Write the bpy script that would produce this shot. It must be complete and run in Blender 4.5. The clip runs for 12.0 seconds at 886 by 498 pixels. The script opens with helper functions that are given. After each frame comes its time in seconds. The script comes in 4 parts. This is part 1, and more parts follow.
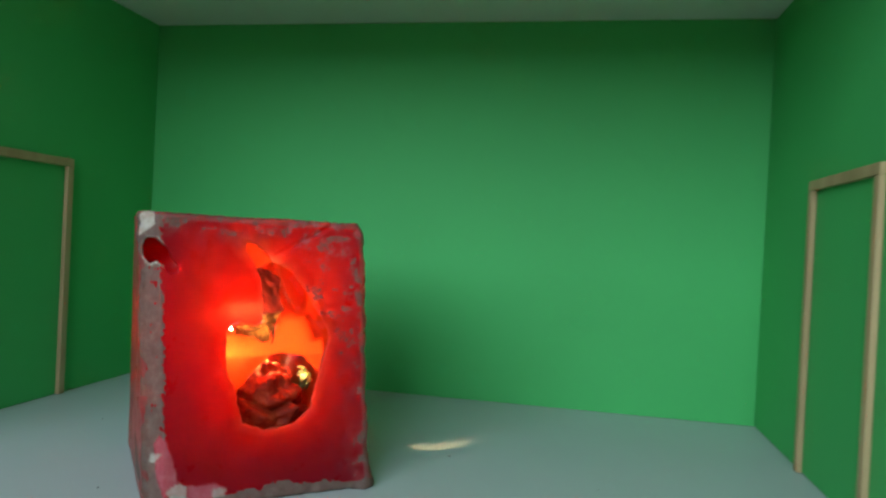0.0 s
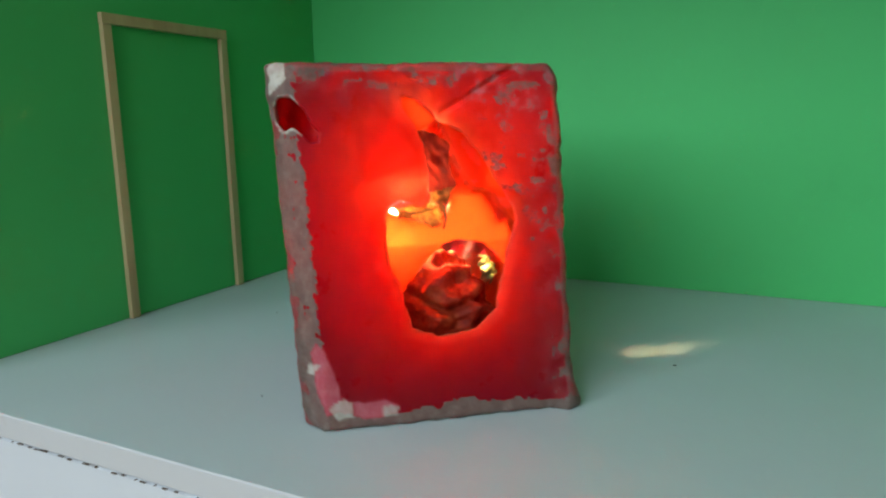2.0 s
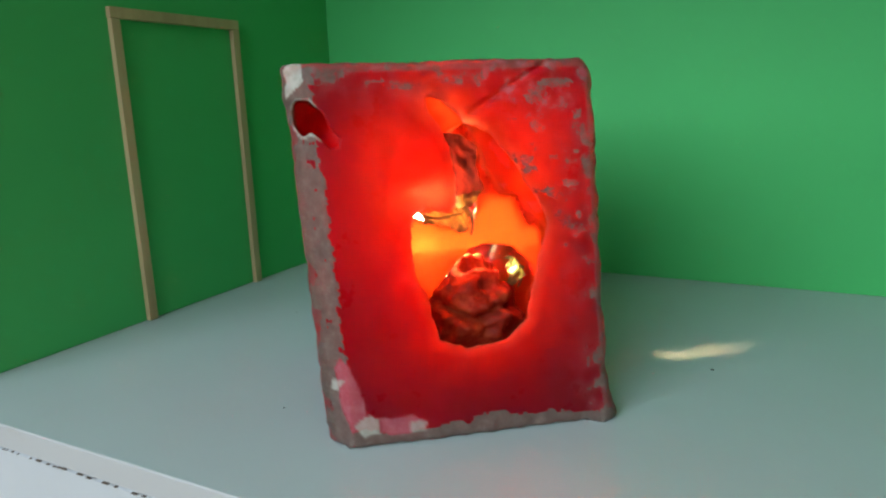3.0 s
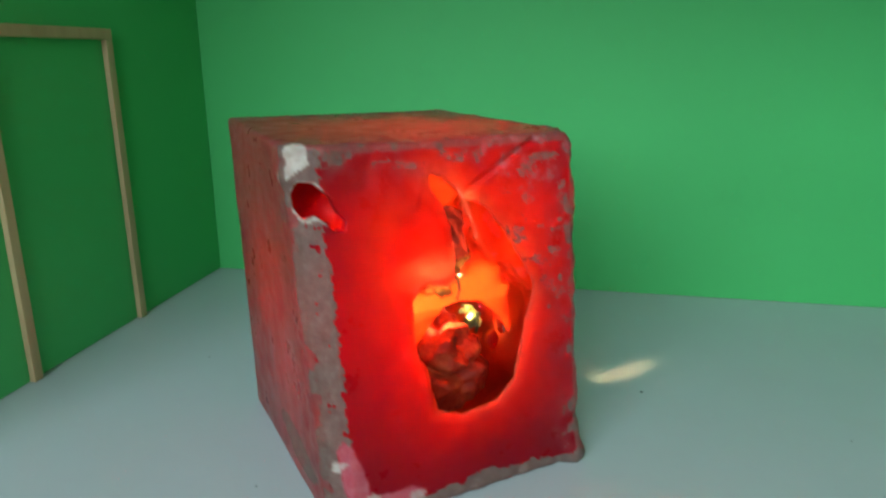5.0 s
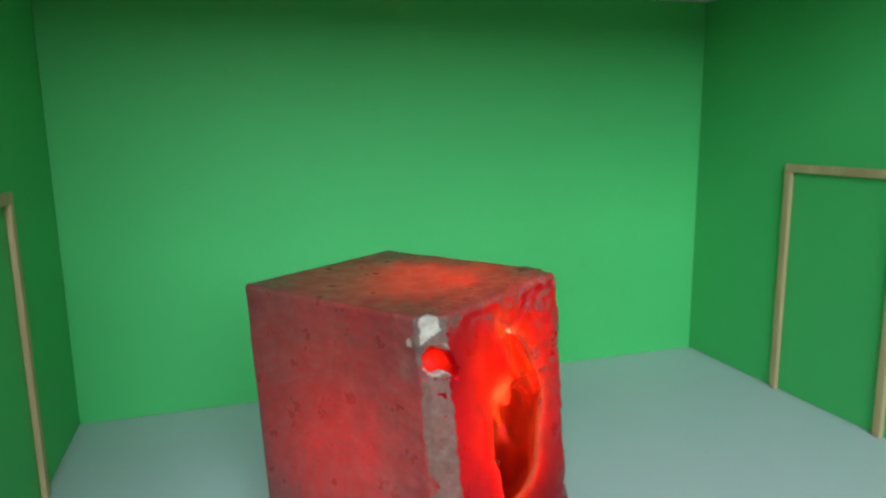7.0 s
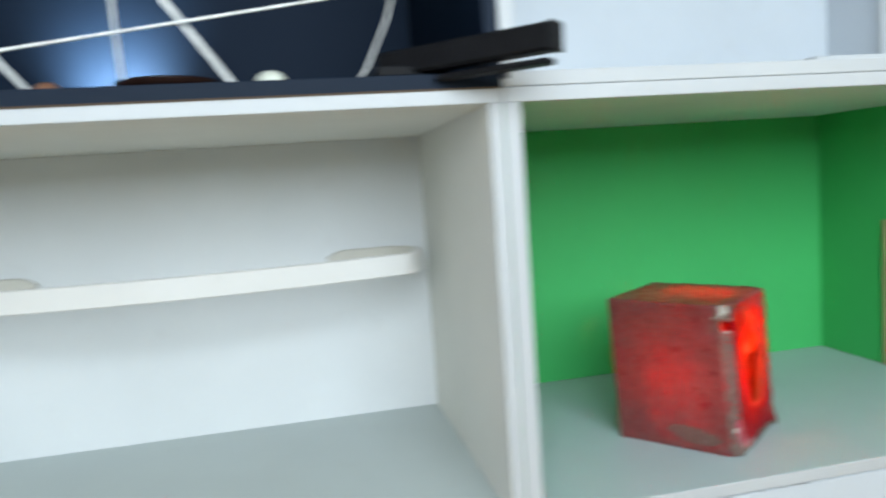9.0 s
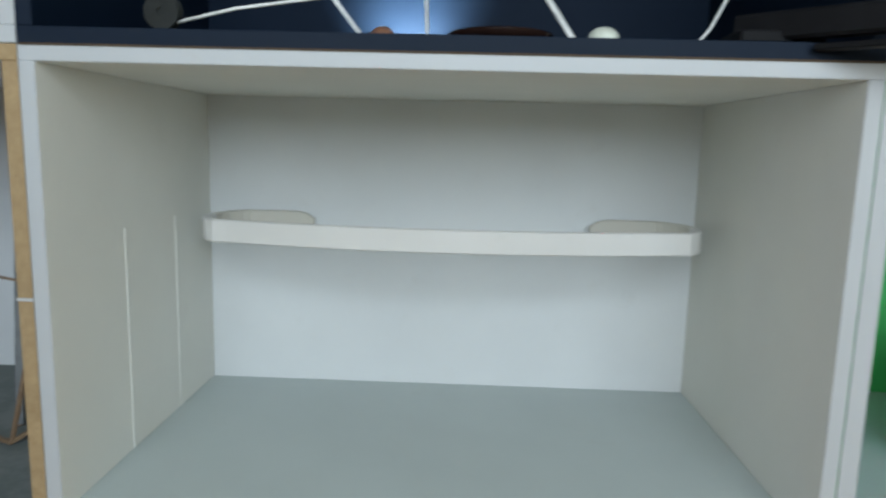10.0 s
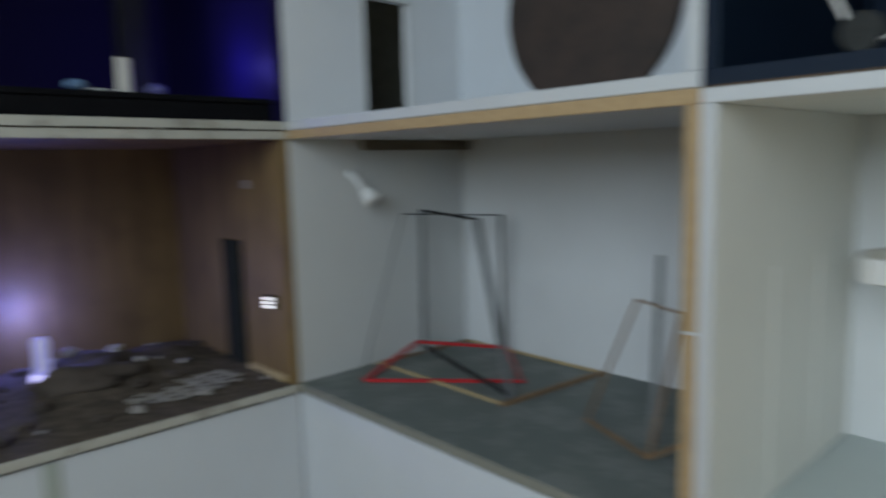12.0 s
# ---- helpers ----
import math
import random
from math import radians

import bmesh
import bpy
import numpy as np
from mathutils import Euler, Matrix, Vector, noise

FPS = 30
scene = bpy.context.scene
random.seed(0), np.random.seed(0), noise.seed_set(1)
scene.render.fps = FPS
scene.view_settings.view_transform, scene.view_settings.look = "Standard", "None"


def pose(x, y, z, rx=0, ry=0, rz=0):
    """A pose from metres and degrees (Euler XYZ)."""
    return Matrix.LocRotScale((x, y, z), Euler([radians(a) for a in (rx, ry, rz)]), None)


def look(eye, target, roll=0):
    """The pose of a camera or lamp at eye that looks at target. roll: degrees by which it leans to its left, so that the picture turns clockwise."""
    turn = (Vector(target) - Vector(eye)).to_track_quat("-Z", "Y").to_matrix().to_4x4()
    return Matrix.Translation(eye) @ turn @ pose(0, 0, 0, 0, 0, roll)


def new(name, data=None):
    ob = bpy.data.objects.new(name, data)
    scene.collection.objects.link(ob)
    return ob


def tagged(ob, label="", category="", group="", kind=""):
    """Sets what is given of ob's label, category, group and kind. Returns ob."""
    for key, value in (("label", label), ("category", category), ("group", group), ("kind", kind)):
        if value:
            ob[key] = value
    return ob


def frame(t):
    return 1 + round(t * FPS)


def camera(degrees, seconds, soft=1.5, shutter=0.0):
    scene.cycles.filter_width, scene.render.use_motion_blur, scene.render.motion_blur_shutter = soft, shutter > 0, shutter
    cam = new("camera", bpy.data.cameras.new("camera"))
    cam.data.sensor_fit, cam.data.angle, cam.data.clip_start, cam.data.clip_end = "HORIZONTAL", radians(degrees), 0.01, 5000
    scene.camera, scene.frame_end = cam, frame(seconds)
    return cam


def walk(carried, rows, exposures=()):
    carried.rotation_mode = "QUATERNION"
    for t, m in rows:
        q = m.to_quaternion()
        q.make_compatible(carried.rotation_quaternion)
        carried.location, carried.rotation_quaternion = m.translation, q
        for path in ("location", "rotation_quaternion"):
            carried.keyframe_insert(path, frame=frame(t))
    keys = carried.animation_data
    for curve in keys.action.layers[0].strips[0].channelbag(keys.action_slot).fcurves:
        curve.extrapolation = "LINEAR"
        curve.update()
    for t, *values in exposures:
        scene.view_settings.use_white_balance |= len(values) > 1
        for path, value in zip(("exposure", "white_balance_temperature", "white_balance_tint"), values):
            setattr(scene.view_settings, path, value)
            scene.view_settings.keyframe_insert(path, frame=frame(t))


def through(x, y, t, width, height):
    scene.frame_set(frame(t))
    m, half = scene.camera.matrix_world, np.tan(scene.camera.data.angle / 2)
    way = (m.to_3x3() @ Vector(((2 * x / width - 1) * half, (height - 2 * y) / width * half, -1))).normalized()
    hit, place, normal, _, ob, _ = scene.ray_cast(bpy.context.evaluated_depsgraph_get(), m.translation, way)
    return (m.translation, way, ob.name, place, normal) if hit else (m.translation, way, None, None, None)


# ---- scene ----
cam = camera(66.2, 12.0, soft=2.2, shutter=0.6)
PATH = [
    (0, (0.571, -0.348, 1.089), (0.196, 1.617, 1.069), 2.9),
    (0.5, (0.572, -0.308, 1.071), (0.052, 1.623, 1.017), 2.3),
    (1, (0.555, -0.272, 1.065), (-0.127, 1.605, 0.946), 1.4),
    (1.5, (0.539, -0.245, 1.063), (-0.26, 1.572, 0.815), 1.0),
    (2, (0.526, -0.227, 1.07), (-0.336, 1.538, 0.694), -0.9),
    (2.5, (0.516, -0.216, 1.081), (-0.371, 1.526, 0.658), -1.2),
    (3, (0.51, -0.21, 1.082), (-0.386, 1.524, 0.645), -1.9),
    (3.2, (0.509, -0.206, 1.082), (-0.379, 1.532, 0.643), -2.3),
    (4.8, (0.426, -0.218, 1.131), (0.051, 1.662, 0.562), -0.2),
    (5, (0.413, -0.228, 1.139), (0.058, 1.662, 0.589), -0.0),
    (5.5, (0.339, -0.225, 1.146), (0.293, 1.705, 0.623), -0.7),
    (6, (0.262, -0.229, 1.147), (0.524, 1.699, 0.68), -0.4),
    (6.5, (0.204, -0.248, 1.183), (0.712, 1.653, 0.822), 0.0),
    (6.7, (0.195, -0.257, 1.193), (0.77, 1.624, 0.832), -0.5),
    (8.3, (0.068, -0.587, 1.289), (0.657, 1.3, 0.982), -1.6),
    (8.5, (0.004, -0.611, 1.302), (0.561, 1.286, 0.998), -1.8),
    (9, (-0.216, -0.694, 1.278), (0.18, 1.256, 1.084), -4.0),
    (9.5, (-0.35, -0.688, 1.298), (-0.24, 1.291, 1.031), -1.2),
    (10, (-0.377, -0.642, 1.29), (-0.437, 1.334, 0.985), 1.5),
    (10.5, (-0.409, -0.628, 1.284), (-0.624, 1.333, 0.953), 1.2),
    (11, (-0.422, -0.593, 1.281), (-0.784, 1.347, 0.954), 1.2),
    (11.5, (-0.436, -0.579, 1.292), (-1.376, 1.164, 1.009), -0.1),
    (11.8, (-0.46, -0.599, 1.302), (-1.714, 0.936, 1.035), -1.2),
    (12, (-0.478, -0.642, 1.305), (-1.938, 0.703, 1.058), -1.5),
]
walk(cam, [(t, look(eye, target, roll)) for t, eye, target, roll in PATH], exposures=[(0, -0.16), (0.5, -0.14), (1.5, 0.02), (3.0, 0.04), (5.5, 0.18), (6.5, 0.39), (8.5, 0.42), (9.0, 0.38), (9.5, 0.14), (10.0, -0.18), (11.0, -0.41), (12.0, -0.53)])

# ---- daylight: an overcast sky behind a large window in the wall behind the camera ----
world = bpy.data.worlds.new("sky")
scene.world = world
world.use_nodes = True
_sky = world.node_tree.nodes.new("ShaderNodeTexSky")
_sky.sky_type, _sky.sun_disc = "NISHITA", False
_sky.sun_elevation, _sky.sun_rotation = radians(38), radians(200)
world.node_tree.nodes["Background"].inputs["Strength"].default_value = 0.08
world.node_tree.links.new(_sky.outputs[0], world.node_tree.nodes["Background"].inputs["Color"])

FLOOR, TOP = 0.9, 1.357          # inside floor and ceiling of the lower boxes
T = 0.016                        # thickness of the boards
UP = TOP + 2 * T                 # inside floor of the upper boxes
UTOP = UP + (TOP - FLOOR)
ROOM_X0, ROOM_X1, ROOM_Y0, ROOM_Y1, ROOM_H = -2.14, 2.0, -2.1, 0.56, 2.8
WIN = (-1.15, 0.90, 1.50, 2.68)      # window opening: x0, x1, z0, z1

light = bpy.data.lights.new("window_light", "AREA")
light.shape, light.size, light.size_y = "RECTANGLE", WIN[1] - WIN[0], WIN[3] - WIN[2]
light.energy, light.color = 61.0, (0.765, 0.90, 1.0)
lamp_ob = new("window_light", light)
lamp_ob.matrix_world = look(((WIN[0] + WIN[1]) / 2, ROOM_Y0 - 0.02, (WIN[2] + WIN[3]) / 2), ((WIN[0] + WIN[1]) / 2, 0, (WIN[2] + WIN[3]) / 2))

# ---- materials ----
def mat_new(name):
    m = bpy.data.materials.new(name)
    m.use_nodes = True
    return m, m.node_tree, m.node_tree.nodes["Principled BSDF"]


def nd(nt, kind, **kw):
    n = nt.nodes.new(kind)
    for k, v in kw.items():
        n.inputs[k].default_value = v
    return n


def coords(nt, scale=(1, 1, 1)):
    tc = nt.nodes.new("ShaderNodeTexCoord")
    mp = nt.nodes.new("ShaderNodeMapping")
    mp.inputs["Scale"].default_value = scale
    nt.links.new(tc.outputs["Object"], mp.inputs["Vector"])
    return mp.outputs["Vector"]


def ramp(nt, fac, stops):
    r = nt.nodes.new("ShaderNodeValToRGB")
    el = r.color_ramp.elements
    while len(el) < len(stops):
        el.new(0.5)
    for e, (p, c) in zip(el, stops):
        e.position, e.color = p, (*c, 1) if len(c) == 3 else c
    nt.links.new(fac, r.inputs["Fac"])
    return r.outputs["Color"]


def mixc(nt, fac, a, b, mode="MIX"):
    m = nt.nodes.new("ShaderNodeMix")
    m.data_type, m.blend_type = "RGBA", mode
    if isinstance(fac, float):
        m.inputs[0].default_value = fac
    else:
        nt.links.new(fac, m.inputs[0])
    for i, v in ((6, a), (7, b)):
        if isinstance(v, tuple):
            m.inputs[i].default_value = (*v, 1)
        else:
            nt.links.new(v, m.inputs[i])
    return m.outputs[2]


def bumpy(nt, bsdf, height, strength=0.3, distance=0.001):
    b = nd(nt, "ShaderNodeBump", Strength=strength, Distance=distance)
    nt.links.new(height, b.inputs["Height"])
    nt.links.new(b.outputs["Normal"], bsdf.inputs["Normal"])


def noise_tex(nt, vec, scale, detail=4.0, rough=0.55):
    n = nd(nt, "ShaderNodeTexNoise", Scale=scale, Detail=detail, Roughness=rough)
    nt.links.new(vec, n.inputs["Vector"])
    return n.outputs["Fac"]


def painted(name, colour, rough=0.55, dirt=0.06, dirt_colour=(0.45, 0.42, 0.36), spots=0.0, bump=0.12, spread=0.60):
    """Hand-painted board: roller grain, faint blotches, a few scuffs."""
    m, nt, p = mat_new(name)
    v = coords(nt)
    big, fine = noise_tex(nt, v, 5.0, 5.0), noise_tex(nt, v, 260.0, 2.0)
    lo = tuple(c * (1 - 0.035) for c in colour)
    hi = tuple(min(1.0, c * 1.02) for c in colour)
    col = ramp(nt, big, [(0.35, lo), (0.65, hi)])
    stain = ramp(nt, noise_tex(nt, v, 14.0, 6.0, 0.7), [(spread, (0, 0, 0)), (spread + 0.14, (dirt,) * 3)])
    col = mixc(nt, stain, col, dirt_colour)
    if spots:
        vor = nd(nt, "ShaderNodeTexVoronoi", Scale=38.0)
        nt.links.new(v, vor.inputs["Vector"])
        sp = ramp(nt, vor.outputs["Distance"], [(0.03, (spots,) * 3), (0.055, (0, 0, 0))])
        col = mixc(nt, sp, col, (0.06, 0.05, 0.04))
    nt.links.new(col, p.inputs["Base Color"])
    p.inputs["Roughness"].default_value = rough
    p.inputs["Specular IOR Level"].default_value = 0.35 if max(colour) > 0.06 else 0.08
    bumpy(nt, p, fine, bump, 0.0006)
    return m


def wood(name, light_c, dark_c, scale=60.0, stretch=(1, 1, 0.08), rough=0.6):
    m, nt, p = mat_new(name)
    v = coords(nt, stretch)
    g = noise_tex(nt, v, scale, 6.0, 0.65)
    col = ramp(nt, g, [(0.3, dark_c), (0.7, light_c)])
    col = mixc(nt, ramp(nt, noise_tex(nt, coords(nt), 9.0, 4.0), [(0.5, (0, 0, 0)), (0.8, (0.5, 0.5, 0.5))]), col, tuple(c * 0.6 for c in dark_c))
    nt.links.new(col, p.inputs["Base Color"])
    p.inputs["Roughness"].default_value = rough
    bumpy(nt, p, g, 0.25, 0.0008)
    return m


def plain(name, colour, rough=0.5, metal=0.0, vary=0.25, scale=40.0, bump=0.2):
    m, nt, p = mat_new(name)
    v = coords(nt)
    n = noise_tex(nt, v, scale, 5.0, 0.6)
    nt.links.new(ramp(nt, n, [(0.3, tuple(c * (1 - vary) for c in colour)), (0.7, tuple(min(1, c * (1 + vary)) for c in colour))]), p.inputs["Base Color"])
    p.inputs["Roughness"].default_value, p.inputs["Metallic"].default_value = rough, metal
    if max(colour) < 0.04:
        p.inputs["Specular IOR Level"].default_value = 0.1
    bumpy(nt, p, n, bump, 0.0006)
    return m


def glowing(name, colour, strength):
    m, nt, p = mat_new(name)
    p.inputs["Base Color"].default_value = (*colour, 1)
    p.inputs["Emission Color"].default_value = (*colour, 1)
    p.inputs["Emission Strength"].default_value = strength
    return m


M_UPWHITE = painted("bluish_white_paint", (0.55, 0.585, 0.62), 0.55, 0.12)
M_WHITE = painted("white_paint", (0.70, 0.715, 0.715), 0.5, 0.10)
M_WHITE_EDGE = painted("white_edge_paint", (0.48, 0.495, 0.505), 0.45, 0.30, (0.42, 0.36, 0.28))
M_CREAM = painted("warm_white_paint", (0.74, 0.73, 0.67), 0.6, 0.08)
M_GREEN = painted("green_paint", (0.058, 0.45, 0.125), 0.62, 0.10, (0.02, 0.22, 0.06))
M_WORN_EDGE = painted("worn_cream_edge", (0.42, 0.41, 0.36), 0.6, 0.7, (0.17, 0.15, 0.12), spread=0.50)
M_FLOORBLUE = painted("pale_grey_blue_paint", (0.43, 0.51, 0.52), 0.42, 0.10, (0.36, 0.36, 0.33), spots=0.0)
M_FLOORGREY = painted("pale_grey_green_paint", (0.455, 0.505, 0.49), 0.45, 0.14, (0.38, 0.38, 0.34))
M_GREYFLOOR = painted("slate_grey_paint", (0.12, 0.14, 0.132), 0.6, 0.4, (0.24, 0.25, 0.24), spread=0.46)
M_SLATE_EDGE = painted("worn_slate_edge", (0.20, 0.20, 0.17), 0.6, 0.6, (0.34, 0.32, 0.26))
M_LIGHTGREY = painted("light_grey_paint", (0.55, 0.565, 0.56), 0.6, 0.06)
# the light grey again, with the brighter bluish window light put into the colour
M_BRIGHTENEDGREY = painted("brightened_bluish_grey_paint", (0.64, 0.66, 0.675), 0.6, 0.06)
M_NAVY = painted("navy_paint", (0.006, 0.013, 0.027), 0.6, 0.1, (0.01, 0.01, 0.02))
M_NAVY_EDGE = painted("navy_edge_paint", (0.012, 0.019, 0.033), 0.55, 0.2, (0.05, 0.05, 0.05))
M_PURPLE = painted("violet_paint", (0.007, 0.005, 0.036), 0.55, 0.1, (0.01, 0.01, 0.04))
M_BROWNWALL = wood("brown_board", (0.23, 0.15, 0.055), (0.12, 0.075, 0.028), 22.0, (1, 1, 0.12), 0.6)
M_MDF = wood("raw_fibreboard", (0.42, 0.30, 0.16), (0.30, 0.20, 0.10), 90.0, (1, 1, 1), 0.8)
M_PINE = wood("pale_strip_wood", (0.50, 0.39, 0.21), (0.36, 0.26, 0.13), 45.0, (1, 1, 0.1), 0.65)
M_STICK = wood("brown_stick_wood", (0.26, 0.17, 0.09), (0.15, 0.09, 0.05), 60.0, (1, 1, 1), 0.65)
M_DARKSTICK = plain("black_lacquer", (0.02, 0.021, 0.022), 0.45)
M_REDSTICK = plain("red_lacquer", (0.42, 0.012, 0.018), 0.4)
M_BLACK = plain("black_plastic", (0.008, 0.008, 0.009), 0.55)
M_CRACK = plain("dark_gap", (0.03, 0.025, 0.02), 0.9)
# warm colours of the unseen room, chosen to warm the indirect light
M_BOUNCEWALL = painted("warm_bounce_wall_paint", (0.80, 0.71, 0.55), 0.8, 0.05)
M_BOUNCEFLOOR = wood("warm_bounce_floor_boards", (0.55, 0.37, 0.19), (0.40, 0.26, 0.13), 20.0, (0.1, 1, 1), 0.5)
M_CORD = plain("white_cord", (0.72, 0.72, 0.70), 0.7)
M_SOIL = plain("dark_soil", (0.075, 0.058, 0.043), 0.95, 0, 0.6, 60.0, 0.8)

# ---- builders ----
WORLD = {}


def thing(name, at=(0, 0, 0), rz=0.0, label="", category="", group="", kind="", m=None):
    e = new(name)
    e.empty_display_size = 0.02
    e.matrix_world = m if m is not None else pose(*at, 0, 0, rz)
    WORLD[e] = e.matrix_world.copy()
    return tagged(e, label, category, group, kind)


def mesh_ob(name, bm, material, smooth=False):
    me = bpy.data.meshes.new(name)
    for f in bm.faces:
        f.smooth = smooth
    bm.to_mesh(me)
    bm.free()
    for mm in (material if isinstance(material, (list, tuple)) else [material]):
        me.materials.append(mm)
    return new(name, me)


def part(name, bm, material, parent, label="", local=False, smooth=False):
    """One mesh under a thing or a part; the bmesh is in world places unless local."""
    if not local:
        bm.transform(WORLD[parent].inverted())
    ob = mesh_ob(name, bm, material, smooth)
    ob.parent = parent
    WORLD[ob] = WORLD[parent]
    return tagged(ob, label)


def solo(name, bm, material, label, category, group="", kind="", smooth=False):
    """A thing of one mesh, with its origin at its base."""
    lo = Vector([min(v.co[i] for v in bm.verts) for i in range(3)])
    hi = Vector([max(v.co[i] for v in bm.verts) for i in range(3)])
    base = Vector(((lo.x + hi.x) / 2, (lo.y + hi.y) / 2, lo.z))
    bm.transform(Matrix.Translation(-base))
    ob = mesh_ob(name, bm, material, smooth)
    ob.location = base
    WORLD[ob] = Matrix.Translation(base)
    return tagged(ob, label, category, group, kind)


def box(x0, x1, y0, y1, z0, z1, bev=0.0, bm=None, seg=1):
    b = bm or bmesh.new()
    r = bmesh.ops.create_cube(b, size=1.0, matrix=Matrix.LocRotScale(((x0 + x1) / 2, (y0 + y1) / 2, (z0 + z1) / 2), None, (x1 - x0, y1 - y0, z1 - z0)))
    if bev:
        edges = list({e for v in r["verts"] for e in v.link_edges})
        bmesh.ops.bevel(b, geom=edges, offset=bev, segments=seg, affect="EDGES", profile=0.5)
    return b


def tube(points, radius, sides=10, bm=None, caps=True, flat=1.0):
    """A round bar along points; radius a number or one each; flat squashes it across."""
    b = bm or bmesh.new()
    pts = [Vector(p) for p in points]
    rings = []
    side = None
    for i, p in enumerate(pts):
        d = (pts[min(i + 1, len(pts) - 1)] - pts[max(i - 1, 0)]).normalized()
        if side is None:
            side = d.orthogonal().normalized()
        side = (side - d * side.dot(d)).normalized()
        up = d.cross(side)
        r = radius[i] if isinstance(radius, (list, tuple)) else radius
        rings.append([b.verts.new(p + r * (math.cos(a) * side + flat * math.sin(a) * up)) for a in (math.tau * k / sides for k in range(sides))])
    for a, c in zip(rings, rings[1:]):
        for k in range(sides):
            b.faces.new((a[k], a[(k + 1) % sides], c[(k + 1) % sides], c[k]))
    if caps:
        b.faces.new(rings[0][::-1]), b.faces.new(rings[-1])
    return b


def bar(a, c, w, h, bm=None, bev=0.0004, up=(0, 0, 1)):
    """A squared strip from a to c, w across and h along up."""
    a, c = Vector(a), Vector(c)
    d = (c - a).normalized()
    u = Vector(up)
    u = (u - d * u.dot(d)).normalized() if abs(d.dot(u)) < 0.98 else d.orthogonal().normalized()
    s = d.cross(u)
    b = bm or bmesh.new()
    m = Matrix((s.to_4d(), d.to_4d(), u.to_4d(), (0, 0, 0, 1))).transposed()
    m[3] = (0, 0, 0, 1)
    m.translation = (a + c) / 2
    for i in range(3):
        m[3][i] = 0
    r = bmesh.ops.create_cube(b, size=1.0, matrix=m @ Matrix.Diagonal((w, (c - a).length, h, 1)))
    if bev:
        bmesh.ops.bevel(b, geom=list({e for v in r["verts"] for e in v.link_edges}), offset=bev, segments=1, affect="EDGES")
    return b


def lathe(profile, at, sides=28, bm=None, tilt=None):
    """A turned shape from (radius, height) pairs, closed where the radius is 0."""
    b = bm or bmesh.new()
    m = Matrix.Translation(at) @ (tilt or Matrix())
    rings = []
    for r, z in profile:
        if r <= 1e-6:
            rings.append([b.verts.new(m @ Vector((0, 0, z)))])
        else:
            rings.append([b.verts.new(m @ Vector((r * math.cos(math.tau * k / sides), r * math.sin(math.tau * k / sides), z))) for k in range(sides)])
    for a, c in zip(rings, rings[1:]):
        for k in range(sides):
            n = (k + 1) % sides
            if len(a) == 1:
                b.faces.new((a[0], c[n], c[k]))
            elif len(c) == 1:
                b.faces.new((a[k], a[n], c[0]))
            else:
                b.faces.new((a[k], a[n], c[n], c[k]))
    bmesh.ops.recalc_face_normals(b, faces=b.faces)
    return b


def lump(at, size, seed, rough=0.25, sub=2, bm=None):
    """An uneven pebble."""
    b = bm or bmesh.new()
    r = bmesh.ops.create_icosphere(b, subdivisions=sub, radius=1.0)
    for v in r["verts"]:
        k = 1 + rough * noise.noise(v.co * 1.6 + Vector((seed * 7.3, seed * 3.1, seed)))
        v.co = Vector((v.co.x * size[0] * k + at[0], v.co.y * size[1] * k + at[1], v.co.z * size[2] * k + at[2]))
    return b


# ---- the unseen room round the boxes, added and coloured for warm bounce light ----
def wall(name, *b):
    return solo(name, box(*b), M_BOUNCEWALL, "unseen room wall, warm beige for bounce light", "wall", kind="structure")


solo("floor", box(ROOM_X0 - 0.1, ROOM_X1 + 0.1, ROOM_Y0 - 0.1, ROOM_Y1 + 0.1, -0.06, 0), M_BOUNCEFLOOR, "unseen brown wooden room floor, warm for bounce light", "floor", kind="structure")
solo("ceiling", box(ROOM_X0 - 0.1, ROOM_X1 + 0.1, ROOM_Y0 - 0.1, ROOM_Y1 + 0.1, ROOM_H, ROOM_H + 0.06), M_WHITE, "plain white room ceiling", "ceiling", kind="structure")
wall("wall_north", ROOM_X0 - 0.1, ROOM_X1 + 0.1, ROOM_Y1, ROOM_Y1 + 0.1, 0, ROOM_H)
wall("wall_west", ROOM_X0 - 0.1, ROOM_X0, ROOM_Y0, ROOM_Y1, 0, ROOM_H)
wall("wall_east", ROOM_X1, ROOM_X1 + 0.1, ROOM_Y0, ROOM_Y1, 0, ROOM_H)
_b = bmesh.new()
for q in ((ROOM_X0 - 0.1, WIN[0], 0, ROOM_H), (WIN[1], ROOM_X1 + 0.1, 0, ROOM_H), (WIN[0], WIN[1], 0, WIN[2]), (WIN[0], WIN[1], WIN[3], ROOM_H)):
    box(q[0], q[1], ROOM_Y0 - 0.1, ROOM_Y0, q[2], q[3], bm=_b)
solo("wall_south", _b, M_BOUNCEWALL, "unseen warm beige room wall with a wide window opening", "wall", kind="structure")


